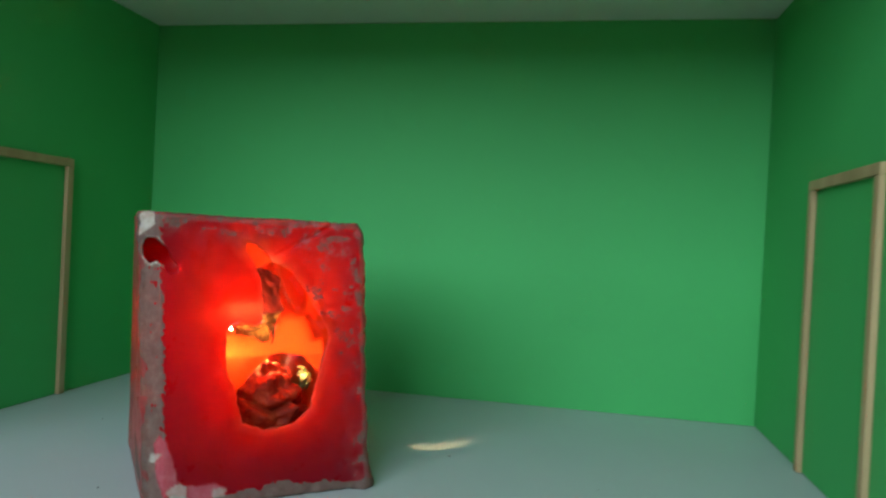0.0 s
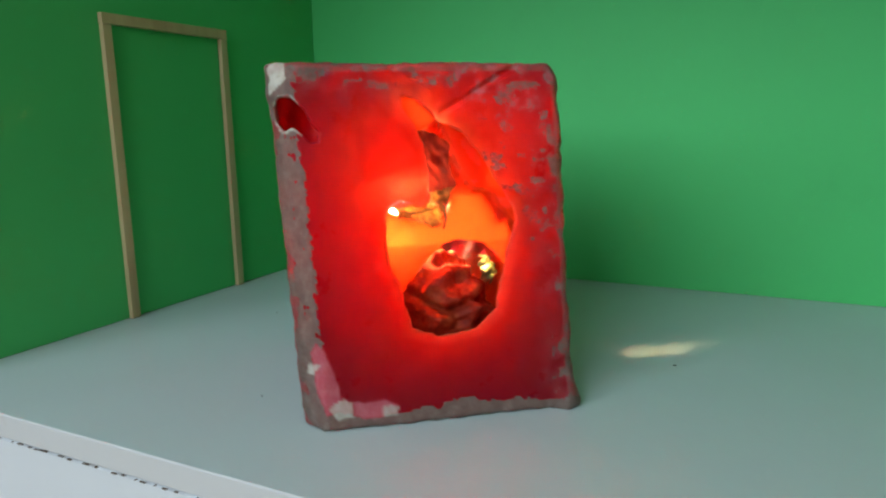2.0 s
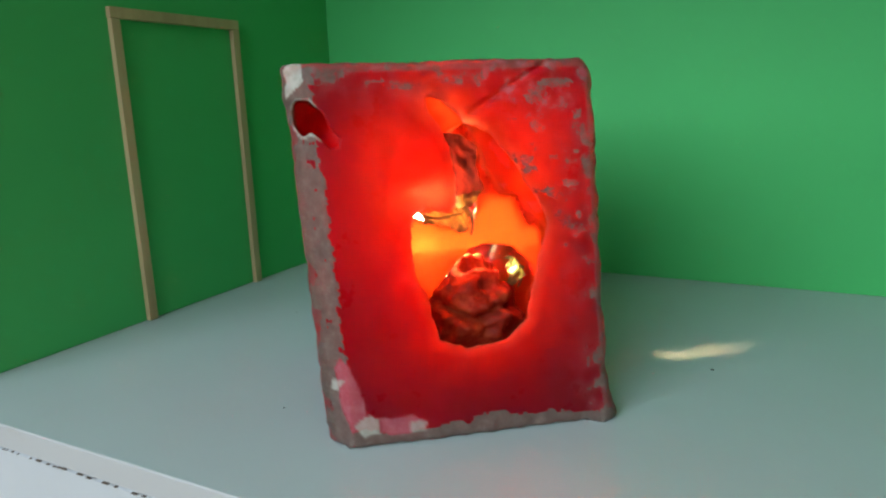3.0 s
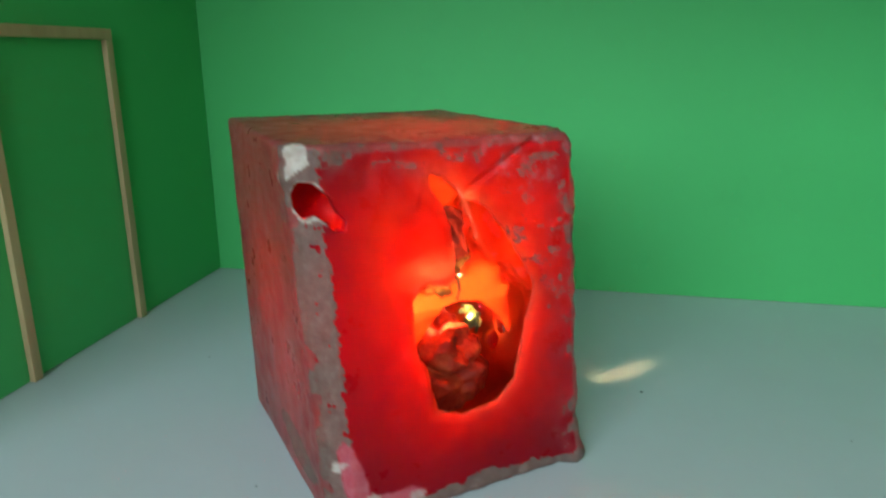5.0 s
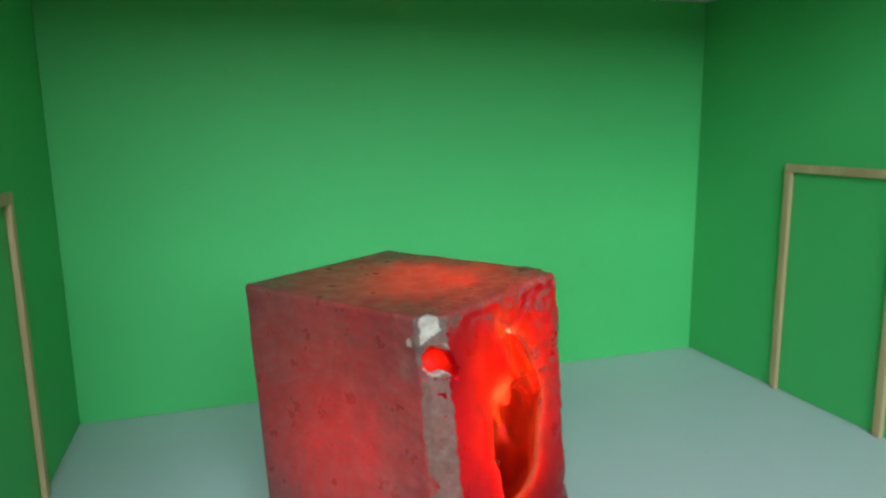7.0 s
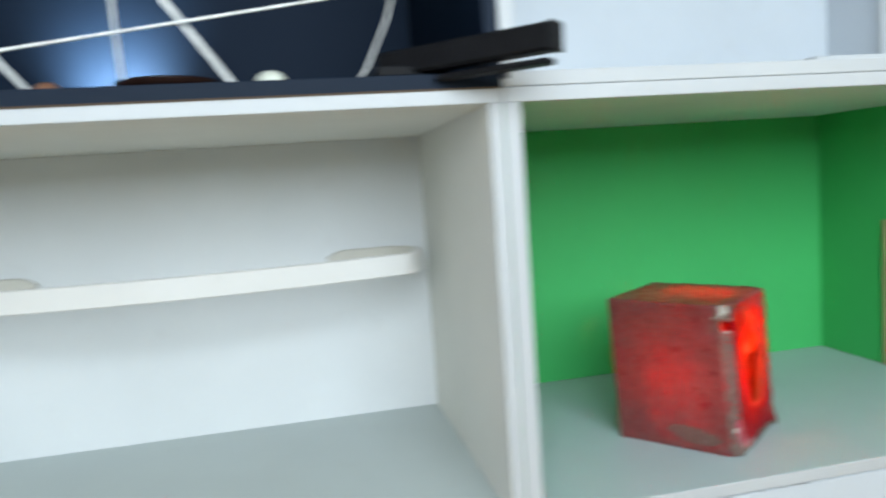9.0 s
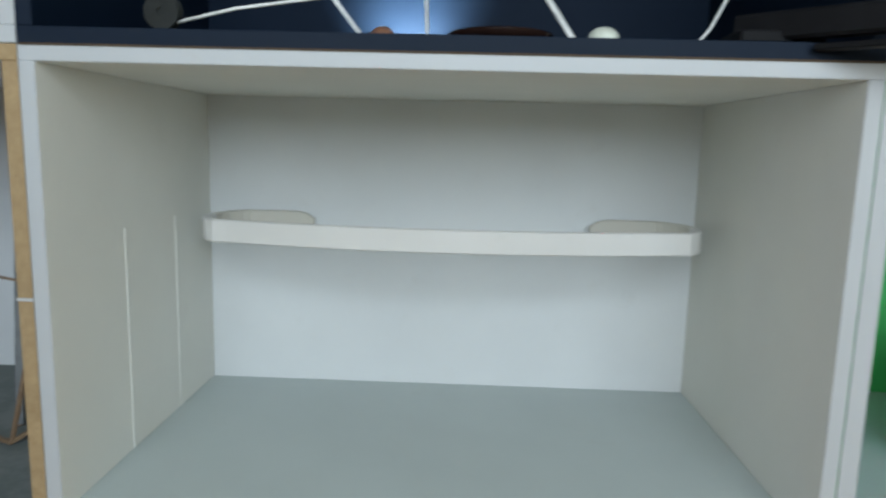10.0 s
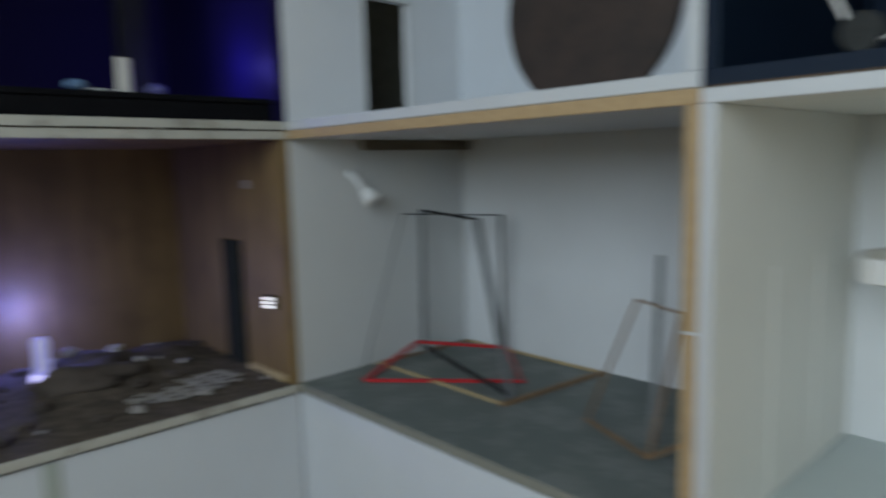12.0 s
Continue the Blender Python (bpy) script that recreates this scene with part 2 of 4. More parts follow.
# ---- the boxes ----
def display_box(label, x0, depth, z0, mats, edge, facing=0, width=0.8, holes=(), edges=None, side=T):
    """An open-fronted board box. mats: left, right, floor, ceiling, back; edge: the front edges. Built in its own frame, front at y = 0."""
    h = TOP - FLOOR
    m = pose(x0[0], x0[1], z0 - T, 0, 0, facing)
    e = thing("display_box", label=label, category="display box", group="stacked display boxes", m=m)
    ed = dict(left=edge, right=edge, floor=edge, ceiling=edge)
    ed.update(edges or {})
    z_in0, z_in1 = T, T + h
    specs = {
        "side_panel": [("left", 0.0005, side, T, T + h, 0), ("right", width - side, width - 0.0005, T, T + h, 1)],
        "bottom_panel": [("floor", 0.0005, width - 0.0005, 0.0003, T, 2)],
        "top_panel": [("ceiling", 0.0005, width - 0.0005, T + h, 2 * T + h - 0.0003, 3)],
    }
    for name, rows in specs.items():
        for key, xa, xb, za, zb, i in rows:
            cuts = [c for c in holes if c[0] == key]
            if cuts:
                _, ya, yb, top = cuts[0]
                b = bmesh.new()
                box(xa, xb, 0, ya, za, zb, 0.0008, b), box(xa, xb, yb, depth, za, zb, 0.0008, b), box(xa, xb, ya, yb, za + top, zb, 0, b)
            else:
                b = box(xa, xb, 0, depth, za, zb, 0.0008)
            ob = part(name, b, [mats[i], ed[key]], e, local=True)
            for f in ob.data.polygons:
                if f.normal.y < -0.5 and f.center.y < 0.002:
                    f.material_index = 1
    part("back_panel", box(side + 0.0003, width - side - 0.0003, depth - 0.006, depth, T + 0.0003, T + h - 0.0003), mats[4], e, local=True)
    return e


display_box("open box painted green inside with pale blue floor", (0.0, 0), 0.472, FLOOR, (M_GREEN, M_GREEN, M_FLOORBLUE, M_WHITE, M_GREEN), M_WHITE_EDGE, side=0.0190)
display_box("open box painted white with pale blue-grey floor", (-0.8, 0), 0.436, FLOOR, (M_CREAM, M_CREAM, M_FLOORGREY, M_CREAM, M_WHITE), M_WHITE_EDGE)
display_box("open grey-white box with slate floor and raw board edges", (-1.6, 0), 0.450, FLOOR, (M_LIGHTGREY, M_LIGHTGREY, M_GREYFLOOR, M_LIGHTGREY, M_BRIGHTENEDGREY), M_MDF, edges=dict(floor=M_SLATE_EDGE))
display_box("open white box with a doorway in its side", (0.0, 0), 0.45, UP, (M_UPWHITE, M_UPWHITE, M_UPWHITE, M_UPWHITE, M_UPWHITE), M_WHITE_EDGE, holes=[("right", 0.215, 0.315, 0.27)])
display_box("open box painted navy blue inside", (-0.8, 0), 0.45, UP, (M_NAVY, M_NAVY, M_NAVY, M_NAVY, M_NAVY), M_NAVY_EDGE)
display_box("open white box with a dark doorway in its side", (-1.6, 0), 0.45, UP, (M_BRIGHTENEDGREY, M_BRIGHTENEDGREY, M_UPWHITE, M_UPWHITE, M_UPWHITE), M_WHITE_EDGE, holes=[("left", 0.183, 0.294, 0.243)])
display_box("open box lined with brown board and dark earth floor", (-1.584, -0.8), 0.5, FLOOR, (M_BROWNWALL, M_BROWNWALL, M_SOIL, M_BROWNWALL, M_BROWNWALL), M_WORN_EDGE, facing=90, edges=dict(right=M_BROWNWALL))
display_box("open box painted violet inside with black floor", (-1.584, -0.8), 0.5, UP, (M_PURPLE, M_PURPLE, M_NAVY, M_PURPLE, M_PURPLE), M_WORN_EDGE, facing=90, edges=dict(right=M_PURPLE))

# closed white cabinets under the boxes
def plinth(x0, y0, w, d, facing, label):
    e = thing("base_cabinet", label=label, category="cabinet", group="white base cabinets", m=pose(x0, y0, 0, 0, 0, facing))
    zt = FLOOR - T - 0.0018
    part("body", box(0.001, w - 0.001, 0.018, d, 0, zt, 0.001), M_WHITE, e, local=True)
    part("front_panel", box(0.0012, w - 0.0012, 0, 0.0175, 0.005, zt, 0.0012), M_UPWHITE, e, local=True)
    return e


for _i in range(3):
    plinth(-1.6 + 0.8 * _i, 0.002, 0.8, 0.45, 0, "closed white cabinet under the display boxes")
_wc = plinth(-1.586, -0.8, 0.8, 0.45, 90, "closed white cabinet with a grey-green cover strip")
part("cover_strip", box(0.364, 0.388, -0.0022, -0.0002, 0.006, FLOOR - T - 0.004, 0.0006), painted("grey_green_strip", (0.36, 0.40, 0.36), 0.6, 0.1), _wc, local=True)

# ---- green box: the hollow wax block ----
BU, BV, BH = 0.159, 0.165, 0.1995                     # width of its front, depth, height
BLOCK = pose(0.3045, 0.0515, FLOOR, 0, 0, 38.4)
LEAN_U, LEAN_V = -0.0112 / BH, 0.0108 / BH           # it leans a little to one side and back
SKEW = -0.008                                         # its sides are not quite square to the front
RIM = [(0.0690, 0.1822), (0.0775, 0.1813), (0.0852, 0.1730), (0.0885, 0.1690), (0.1015, 0.1624), (0.1105, 0.1490), (0.1180, 0.1361), (0.1261, 0.1240),
       (0.1285, 0.1140), (0.1235, 0.1018), (0.1198, 0.0893), (0.1160, 0.0769), (0.1133, 0.0635), (0.1017, 0.0540), (0.0910, 0.0515), (0.0792, 0.0505),
       (0.0644, 0.0553), (0.0612, 0.0716), (0.0596, 0.0811), (0.0553, 0.0907), (0.0545, 0.1090), (0.0555, 0.1180), (0.0590, 0.1238), (0.0655, 0.1265),
       (0.0765, 0.1235), (0.0805, 0.1290), (0.0800, 0.1437), (0.0810, 0.1495), (0.0778, 0.1606), (0.0745, 0.1680), (0.0700, 0.1740)]
NOTCH = [(0.0062, 0.1826), (0.0117, 0.1822), (0.0178, 0.1758), (0.0208, 0.1680), (0.0246, 0.1638), (0.0238, 0.1592), (0.0192, 0.1590), (0.0151, 0.1640),
         (0.0113, 0.1672), (0.0068, 0.1645), (0.0036, 0.1690), (0.0030, 0.1750), (0.0040, 0.1800)]
# the inner skin behind the mouth: its two nearer ledges, and the gaps through it
LEDGE = [(0.0884, 0.1717), (0.0936, 0.1600), (0.0971, 0.1449), (0.1071, 0.1296), (0.1151, 0.1286), (0.1285, 0.1089), (0.1380, 0.1150), (0.1320, 0.1400), (0.1120, 0.1650), (0.1000, 0.1800)]
FINGER = [(0.0620, 0.1880), (0.0900, 0.1780), (0.0884, 0.1680), (0.0800, 0.1630), (0.0730, 0.1625), (0.0640, 0.1700)]
GAP_TOP = [(0.0775, 0.1640), (0.0881, 0.1622), (0.0945, 0.1563), (0.0962, 0.1431), (0.1005, 0.1325), (0.0951, 0.1290), (0.0800, 0.1280), (0.0770, 0.1450)]
GAP_LAMP = [(0.0520, 0.1300), (0.0620, 0.1310), (0.0800, 0.1330), (0.0955, 0.1310), (0.0945, 0.1150), (0.0890, 0.1095), (0.0800, 0.1100), (0.0720, 0.1120), (0.0660, 0.1150), (0.0600, 0.1180), (0.0530, 0.1205)]
GAP_LOW = [(0.0260, 0.0880), (0.0540, 0.0850), (0.0620, 0.0660), (0.0665, 0.0635), (0.0762, 0.0755), (0.0874, 0.0880), (0.0955, 0.0940), (0.1045, 0.0962), (0.1140, 0.0950), (0.1220, 0.0920), (0.1310, 0.0820),
           (0.1400, 0.0660), (0.1340, 0.0250), (0.0500, 0.0250)]
_rng = np.random.default_rng(5)
_lattice = _rng.random((32, 32, 32))
_spin = np.array(Euler((0.6, 0.9, 0.4)).to_matrix())


def rough3(p, cell):
    """Smooth noise from -1 to 1 at points p, for lumps about cell metres wide."""
    q = p @ _spin / cell + 64.0
    i = np.floor(q).astype(int)
    w = q - i
    w = w * w * (3 - 2 * w)
    out = 0.0
    for a in (0, 1):
        for b in (0, 1):
            for c in (0, 1):
                k = np.abs(1 - a - w[..., 0]) * np.abs(1 - b - w[..., 1]) * np.abs(1 - c - w[..., 2])
                out = out + k * _lattice[(i[..., 0] + a) % 32, (i[..., 1] + b) % 32, (i[..., 2] + c) % 32]
    return 2 * out - 1


def outline_distance(x, y, pts):
    """Signed distance to a closed outline, negative inside."""
    d, inside = np.full(x.shape, 1e9), np.zeros(x.shape, bool)
    for (ax, ay), (bx, by) in zip(pts, pts[1:] + pts[:1]):
        ex, ey = bx - ax, by - ay
        t = np.clip(((x - ax) * ex + (y - ay) * ey) / (ex * ex + ey * ey), 0, 1)
        d = np.minimum(d, (x - ax - t * ex) ** 2 + (y - ay - t * ey) ** 2)
        inside ^= ((ay > y) != (by > y)) & (x < (bx - ax) * (y - ay) / (by - ay + 1e-12) + ax)
    return np.where(inside, -1, 1) * np.sqrt(d)


def ellipsoid(p, c, r):
    q = (p - np.array(c)) / np.array(r)
    return (np.sqrt((q * q).sum(-1)) - 1) * min(r)


def bulge(p, c, r):
    q = np.abs(p - np.array(c)) / np.array(r)
    return ((q ** 3.2).sum(-1) ** (1 / 3.2) - 1) * min(r)


def blend(a, b, k):
    h = np.clip(0.5 + 0.5 * (b - a) / k, 0, 1)
    return b * (1 - h) + a * h - k * h * (1 - h)


def wax_shape(p, parts=False):
    u, v, w = p[..., 0], p[..., 1], p[..., 2]
    n1, n2, n3 = rough3(p, 0.03), rough3(p + 0.5, 0.009), rough3(p + 0.2, 0.0042)
    # the outside: a cast block with worn edges
    q = np.abs(p - np.array((BU / 2, BV / 2, BH / 2))) - np.array((BU / 2, BV / 2, BH / 2)) + 0.0025
    out = np.sqrt((np.maximum(q, 0) ** 2).sum(-1)) + np.minimum(q.max(-1), 0) - 0.0025
    out = np.maximum(out, (0.0128 + 0.0005 * n2 - u - v) * 0.707)                    # long chamfer on one upright edge
    soft = np.sqrt(np.maximum(u - BU + 0.011, 0) ** 2 + np.maximum(0.009 - v, 0) ** 2 + np.maximum(w - BH + 0.009, 0) ** 2) - 0.0115
    out = np.maximum(out, soft + 0.0008 * n2)                                         # rounded top corner
    foot = ellipsoid(p, (BU - 0.0045, 0.004, 0.003), (0.008, 0.008, 0.012))
    out = blend(out, np.maximum(foot, -w), 0.006)                                     # spilled foot
    edge = np.clip(1 - np.minimum(np.minimum(w, BH - w), np.minimum(u, BU - u)) / 0.022, 0, 1) * (v < 0.03)
    out = out + n2 * 0.0007 * edge + n3 * 0.0006 * edge + n1 * 0.0005
    crease = np.abs((w - 0.1744) - 0.57 * (u - 0.0925)) + np.maximum(0.090 - u, 0) + np.maximum(u - 0.132, 0)
    out = out + np.where(v < 0.006, 0.0022 * np.exp(-(crease / 0.0018) ** 2), 0)
    # the hollow
    hol = bulge(p, (0.088, 0.062, 0.079), (0.052, 0.057, 0.051))
    hol = blend(hol, bulge(p, (0.091, 0.055, 0.136), (0.037, 0.046, 0.044)), 0.010)
    hol = blend(hol, bulge(p, (0.053, 0.074, 0.086), (0.027, 0.032, 0.036)), 0.010)
    hol = blend(hol, bulge(p, (0.063, 0.0415, 0.136), (0.022, 0.0355, 0.032)), 0.006)
    hol = hol + 0.0030 * n1 + 0.0012 * n2
    flare = 0.010 * np.sin(np.pi * np.clip((v - 0.0015) / 0.034, 0, 1)) * np.clip((0.176 - w) / 0.03, 0.25, 1)
    rim = outline_distance(u + 0.0009 * n3, w + 0.0009 * n3, RIM)
    mouth = np.maximum(rim - flare + 0.0004 * n2, v - 0.033)
    void = np.minimum(hol, mouth)
    # a thin inner skin: two ledges close behind the mouth, the rest deeper and dished, with three gaps
    ledge = np.minimum(outline_distance(u, w, LEDGE), outline_distance(u, w, FINGER)) + 0.0008 * n2
    near = np.clip(0.5 - ledge / 0.0035, 0, 1)
    dish = 0.0165 + 0.90 * np.clip(0.130 - w, 0, 0.036) + 0.0014 * n1
    skin = np.abs(v - dish + (dish - 0.0085) * near * near * (3 - 2 * near) - 0.0007 * n2) - np.where(w < 0.126, 0.0027, 0.0020)
    gap = np.minimum(np.minimum(outline_distance(u, w, GAP_TOP), outline_distance(u, w, GAP_LAMP)), outline_distance(u, w, GAP_LOW))
    skin = np.maximum(skin, -gap - 0.0007 * n3 - 0.0005 * n2)
    void = np.maximum(void, -skin)
    pocket = np.maximum(outline_distance(u, w, NOTCH) + 0.0003 * n2, v - 0.020 - 0.004 * n1)
    pocket = blend(pocket, ellipsoid(p, (0.020, 0.020, 0.166), (0.013, 0.013, 0.013)), 0.004)
    side = ellipsoid(p, (BU, 0.067, 0.0560), (0.036, 0.0080, 0.0075))
    a, e = np.array((0.132, 0.0515, 0.0740)), np.array((0.168, 0.083, 0.0515))
    k = np.clip(((p - a) @ (e - a)) / ((e - a) @ (e - a)), 0, 1)
    side = np.minimum(side, np.sqrt(((p - a - k[..., None] * (e - a)) ** 2).sum(-1)) - 0.0052 - 0.001 * n2)
    if parts:
        return out, void
    void = np.minimum(np.minimum(void, pocket), side)
    return np.maximum(out, -void)


def surface_net(shape, lo, hi, step):
    """A quad skin round a solid given by its signed distance."""
    axes = [np.arange(a, b + step, step) for a, b in zip(lo, hi)]
    grid = np.stack(np.meshgrid(*axes, indexing="ij"), -1)
    field = shape(grid)
    nx, ny, nz = field.shape
    total, count = np.zeros((nx - 1, ny - 1, nz - 1, 3)), np.zeros((nx - 1, ny - 1, nz - 1))
    corner = [(a, b, c) for a in (0, 1) for b in (0, 1) for c in (0, 1)]
    cut = lambda c: field[c[0]:nx - 1 + c[0], c[1]:ny - 1 + c[1], c[2]:nz - 1 + c[2]]  # noqa: E731
    for c in corner:
        for ax in range(3):
            if c[ax] == 0:
                e = tuple(1 if k == ax else c[k] for k in range(3))
                f0, f1 = cut(c), cut(e)
                hit = (f0 < 0) != (f1 < 0)
                t = np.where(hit, f0 / np.where(hit, f0 - f1, 1), 0)
                for k in range(3):
                    total[..., k] += np.where(hit, c[k] + (t if k == ax else 0), 0)
                count += hit
    live = count > 0
    index = np.full(live.shape, -1)
    index[live] = np.arange(live.sum())
    cells = np.argwhere(live)
    verts = (cells + total[live] / count[live][:, None]) * step + np.array(lo)
    quads = []
    inside = field < 0
    for ax in range(3):
        b, c = (ax + 1) % 3, (ax + 2) % 3
        s0 = [slice(1, -1)] * 3
        s0[ax] = slice(0, -1)
        s1 = list(s0)
        s1[ax] = slice(1, None)
        a0, a1 = inside[tuple(s0)], inside[tuple(s1)]
        at = np.argwhere(a0 != a1)
        start = a0[tuple(at.T)]
        at = at + np.array([0 if k == ax else 1 for k in range(3)])
        def cell(db, dc):
            q = at.copy()
            q[:, b] += db
            q[:, c] += dc
            return index[tuple(q.T)]
        ring = np.stack([cell(-1, -1), cell(0, -1), cell(0, 0), cell(-1, 0)], 1)
        ring[~start] = ring[~start][:, ::-1]
        quads.append(ring)
    return verts, np.concatenate(quads)


WAX_DEPTH = 0.022
LAMP_GLOW = 5600


def wax_material():
    m, nt, p = mat_new("red_translucent_wax")
    v = coords(nt)
    attr = nt.nodes.new("ShaderNodeAttribute")
    attr.attribute_name = "crust"
    chip = nt.nodes.new("ShaderNodeAttribute")
    chip.attribute_name = "chip"
    bloom = nt.nodes.new("ShaderNodeAttribute")
    bloom.attribute_name = "bloom"
    base = ramp(nt, noise_tex(nt, v, 30.0, 5.0), [(0.3, (0.42, 0.0040, 0.024)), (0.7, (0.54, 0.006, 0.034))])
    film = ramp(nt, noise_tex(nt, v, 70.0, 6.0, 0.7), [(0.35, (0.165, 0.044, 0.042)), (0.7, (0.250, 0.092, 0.082))])
    base = mixc(nt, bloom.outputs["Fac"], base, film)
    mud = ramp(nt, noise_tex(nt, v, 160.0, 5.0, 0.7), [(0.3, (0.088, 0.068, 0.056)), (0.5, (0.118, 0.095, 0.078)), (0.62, (0.145, 0.120, 0.098)), (0.8, (0.22, 0.19, 0.16))])
    fine = nt.nodes.new("ShaderNodeMath")
    fine.operation = "MULTIPLY_ADD"
    flake = nt.nodes.new("ShaderNodeMath")
    flake.operation = "MULTIPLY"
    nt.links.new(noise_tex(nt, v, 330.0, 6.0, 0.72), flake.inputs[0])
    flake.inputs[1].default_value = 0.60
    nt.links.new(attr.outputs["Fac"], fine.inputs[0])
    fine.inputs[1].default_value = 0.62
    nt.links.new(flake.outputs[0], fine.inputs[2])
    mask = ramp(nt, fine.outputs[0], [(0.535, (0, 0, 0)), (0.575, (0.6, 0.6, 0.6)), (0.64, (0.93, 0.93, 0.93))])
    col = mixc(nt, mask, base, mud)
    rub_sheen = nt.nodes.new("ShaderNodeAttribute")
    rub_sheen.attribute_name = "rub_sheen"
    pink = ramp(nt, noise_tex(nt, v, 110.0, 5.0, 0.7), [(0.3, (0.42, 0.055, 0.085)), (0.7, (0.55, 0.20, 0.24))])
    col = mixc(nt, rub_sheen.outputs["Fac"], col, pink)
    col = mixc(nt, chip.outputs["Fac"], col, ramp(nt, noise_tex(nt, v, 200.0, 4.0), [(0.35, (0.36, 0.34, 0.285)), (0.6, (0.47, 0.455, 0.405))]))
    nt.links.new(col, p.inputs["Base Color"])
    gloss = mixc(nt, mask, ramp(nt, noise_tex(nt, v, 55.0, 5.0, 0.6), [(0.35, (0.26, 0.26, 0.26)), (0.65, (0.50, 0.50, 0.50))]), (0.75, 0.75, 0.75))
    nt.links.new(gloss, p.inputs["Roughness"])
    p.inputs["Specular IOR Level"].default_value = 0.5
    # light wanders through the wax, red the farthest; not through crust and chips
    share = mixc(nt, mask, (1.0, 1.0, 1.0), (0.0, 0.0, 0.0))
    share = mixc(nt, chip.outputs["Fac"], share, (0.0, 0.0, 0.0))
    share = mixc(nt, bloom.outputs["Fac"], share, (0.25, 0.25, 0.25))
    share = mixc(nt, rub_sheen.outputs["Fac"], share, (0.2, 0.2, 0.2))
    nt.links.new(share, p.inputs["Subsurface Weight"])
    p.inputs["Subsurface Radius"].default_value = (1.0, 0.22, 0.10)
    p.inputs["Subsurface Scale"].default_value = WAX_DEPTH
    # thin walls also pass warm light straight on
    thin = nt.nodes.new("ShaderNodeBsdfTranslucent")
    through = nt.nodes.new("ShaderNodeAttribute")
    through.attribute_name = "through"
    nt.links.new(through.outputs["Color"], thin.inputs["Color"])
    part_thin = mixc(nt, mask, through.outputs["Alpha"], (0.05, 0.05, 0.05))
    part_thin = mixc(nt, chip.outputs["Fac"], part_thin, (0.03, 0.03, 0.03))
    part_thin = mixc(nt, bloom.outputs["Fac"], part_thin, (0.20, 0.20, 0.20))
    part_thin = mixc(nt, rub_sheen.outputs["Fac"], part_thin, (0.12, 0.12, 0.12))
    both = nt.nodes.new("ShaderNodeMixShader")
    nt.links.new(part_thin, both.inputs[0])
    nt.links.new(p.outputs[0], both.inputs[1])
    nt.links.new(thin.outputs[0], both.inputs[2])
    nt.links.new(both.outputs[0], nt.nodes["Material Output"].inputs["Surface"])
    bumpy(nt, p, noise_tex(nt, v, 300.0, 4.0), 0.25, 0.0008)
    return m


wax = thing("wax_block", m=BLOCK, label="hollow translucent red wax block lit from inside, crusted edges", category="wax block")
_v, _q = surface_net(wax_shape, (-0.008, -0.010, -0.004), (BU + 0.016, BV + 0.006, BH + 0.005), 0.0013)
_n1, _n2, _n3 = rough3(_v, 0.02), rough3(_v + 0.3, 0.006), rough3(_v + 0.7, 0.0025)
_u, _vv, _w = _v.T
_front, _left, _topf = _vv < 0.010, _u < 0.004, _w > BH - 0.004
_crust = np.full(len(_v), -0.3)
_outer = (_vv < 0.006) | (_vv > BV - 0.006) | (_w < 0.003) | (_u < 0.006) | (_u > BU - 0.006) | (_w > BH - 0.006) | (_u + _vv < 0.0155)


def _cover(m, amount):
    global _crust
    _crust = np.maximum(_crust, np.where(m & _outer, amount, -0.3))


# mud on the chamfer, along the foot, the top edge and in flakes
_cover(((_u + _vv) < 0.0136 + np.where(_u > _vv, 0.0004 + 0.0009 * _n2 + 0.0016 * _n3, 0)) & (_vv < 0.0150), 0.75)
_cover(_front & (_w < 0.0095 + 0.0035 * _n1 + 0.003 * _n2 + 0.001 * _n3), 0.68)
_cover(_front & (_u < 0.014 - 0.25 * (_w - 0.012) + 0.002 * _n2) & (_w < 0.058), 0.40 + 0.35 * _n2)
_cover((_vv < 0.012) & (_w > BH - 0.012 + 0.005 * _n1), 0.30 + 0.24 * _n2 + 0.14 * _n3)
_cover(_front & (_u > 0.112) & (_w > 0.10), 0.24 + 0.20 * _n2 + 0.12 * _n3)
_cover(_front & (_u > 0.145), 0.26 + 0.25 * _n2 + 0.15 * _n3)
_cover(_front, 0.05 + 0.16 * _n2 + 0.10 * _n3)
for _u0, _w0, _ra, _rb in ((0.1267, 0.1822, 0.0073, 0.0064), (0.1376, 0.1872, 0.0087, 0.0035), (0.1187, 0.1485, 0.0049, 0.0049), (0.1198, 0.1438, 0.0049, 0.0029),
                           (0.1311, 0.1323, 0.0058, 0.0023), (0.1416, 0.1353, 0.0049, 0.0026), (0.1479, 0.1708, 0.0029, 0.0035), (0.1459, 0.152, 0.0029, 0.0014),
                           (0.1457, 0.1182, 0.0014, 0.0035), (0.1433, 0.1074, 0.0023, 0.0023), (0.1334, 0.1496, 0.0029, 0.0014), (0.1125, 0.1699, 0.0038, 0.0023),
                           (0.0267, 0.0626, 0.0023, 0.0017), (0.028, 0.1944, 0.0046, 0.0029), (0.0449, 0.1903, 0.0073, 0.0014), (0.1376, 0.1028, 0.0017, 0.0014)):
    _cover(_front & (((_u - _u0) / _ra) ** 2 + ((_w - _w0) / _rb) ** 2 + 0.8 * _n2 + 0.4 * _n3 < 0.62), 0.50)
_cover((_u > BU - 0.01) & (_vv < 0.05), 0.3 + 0.4 * _n2)
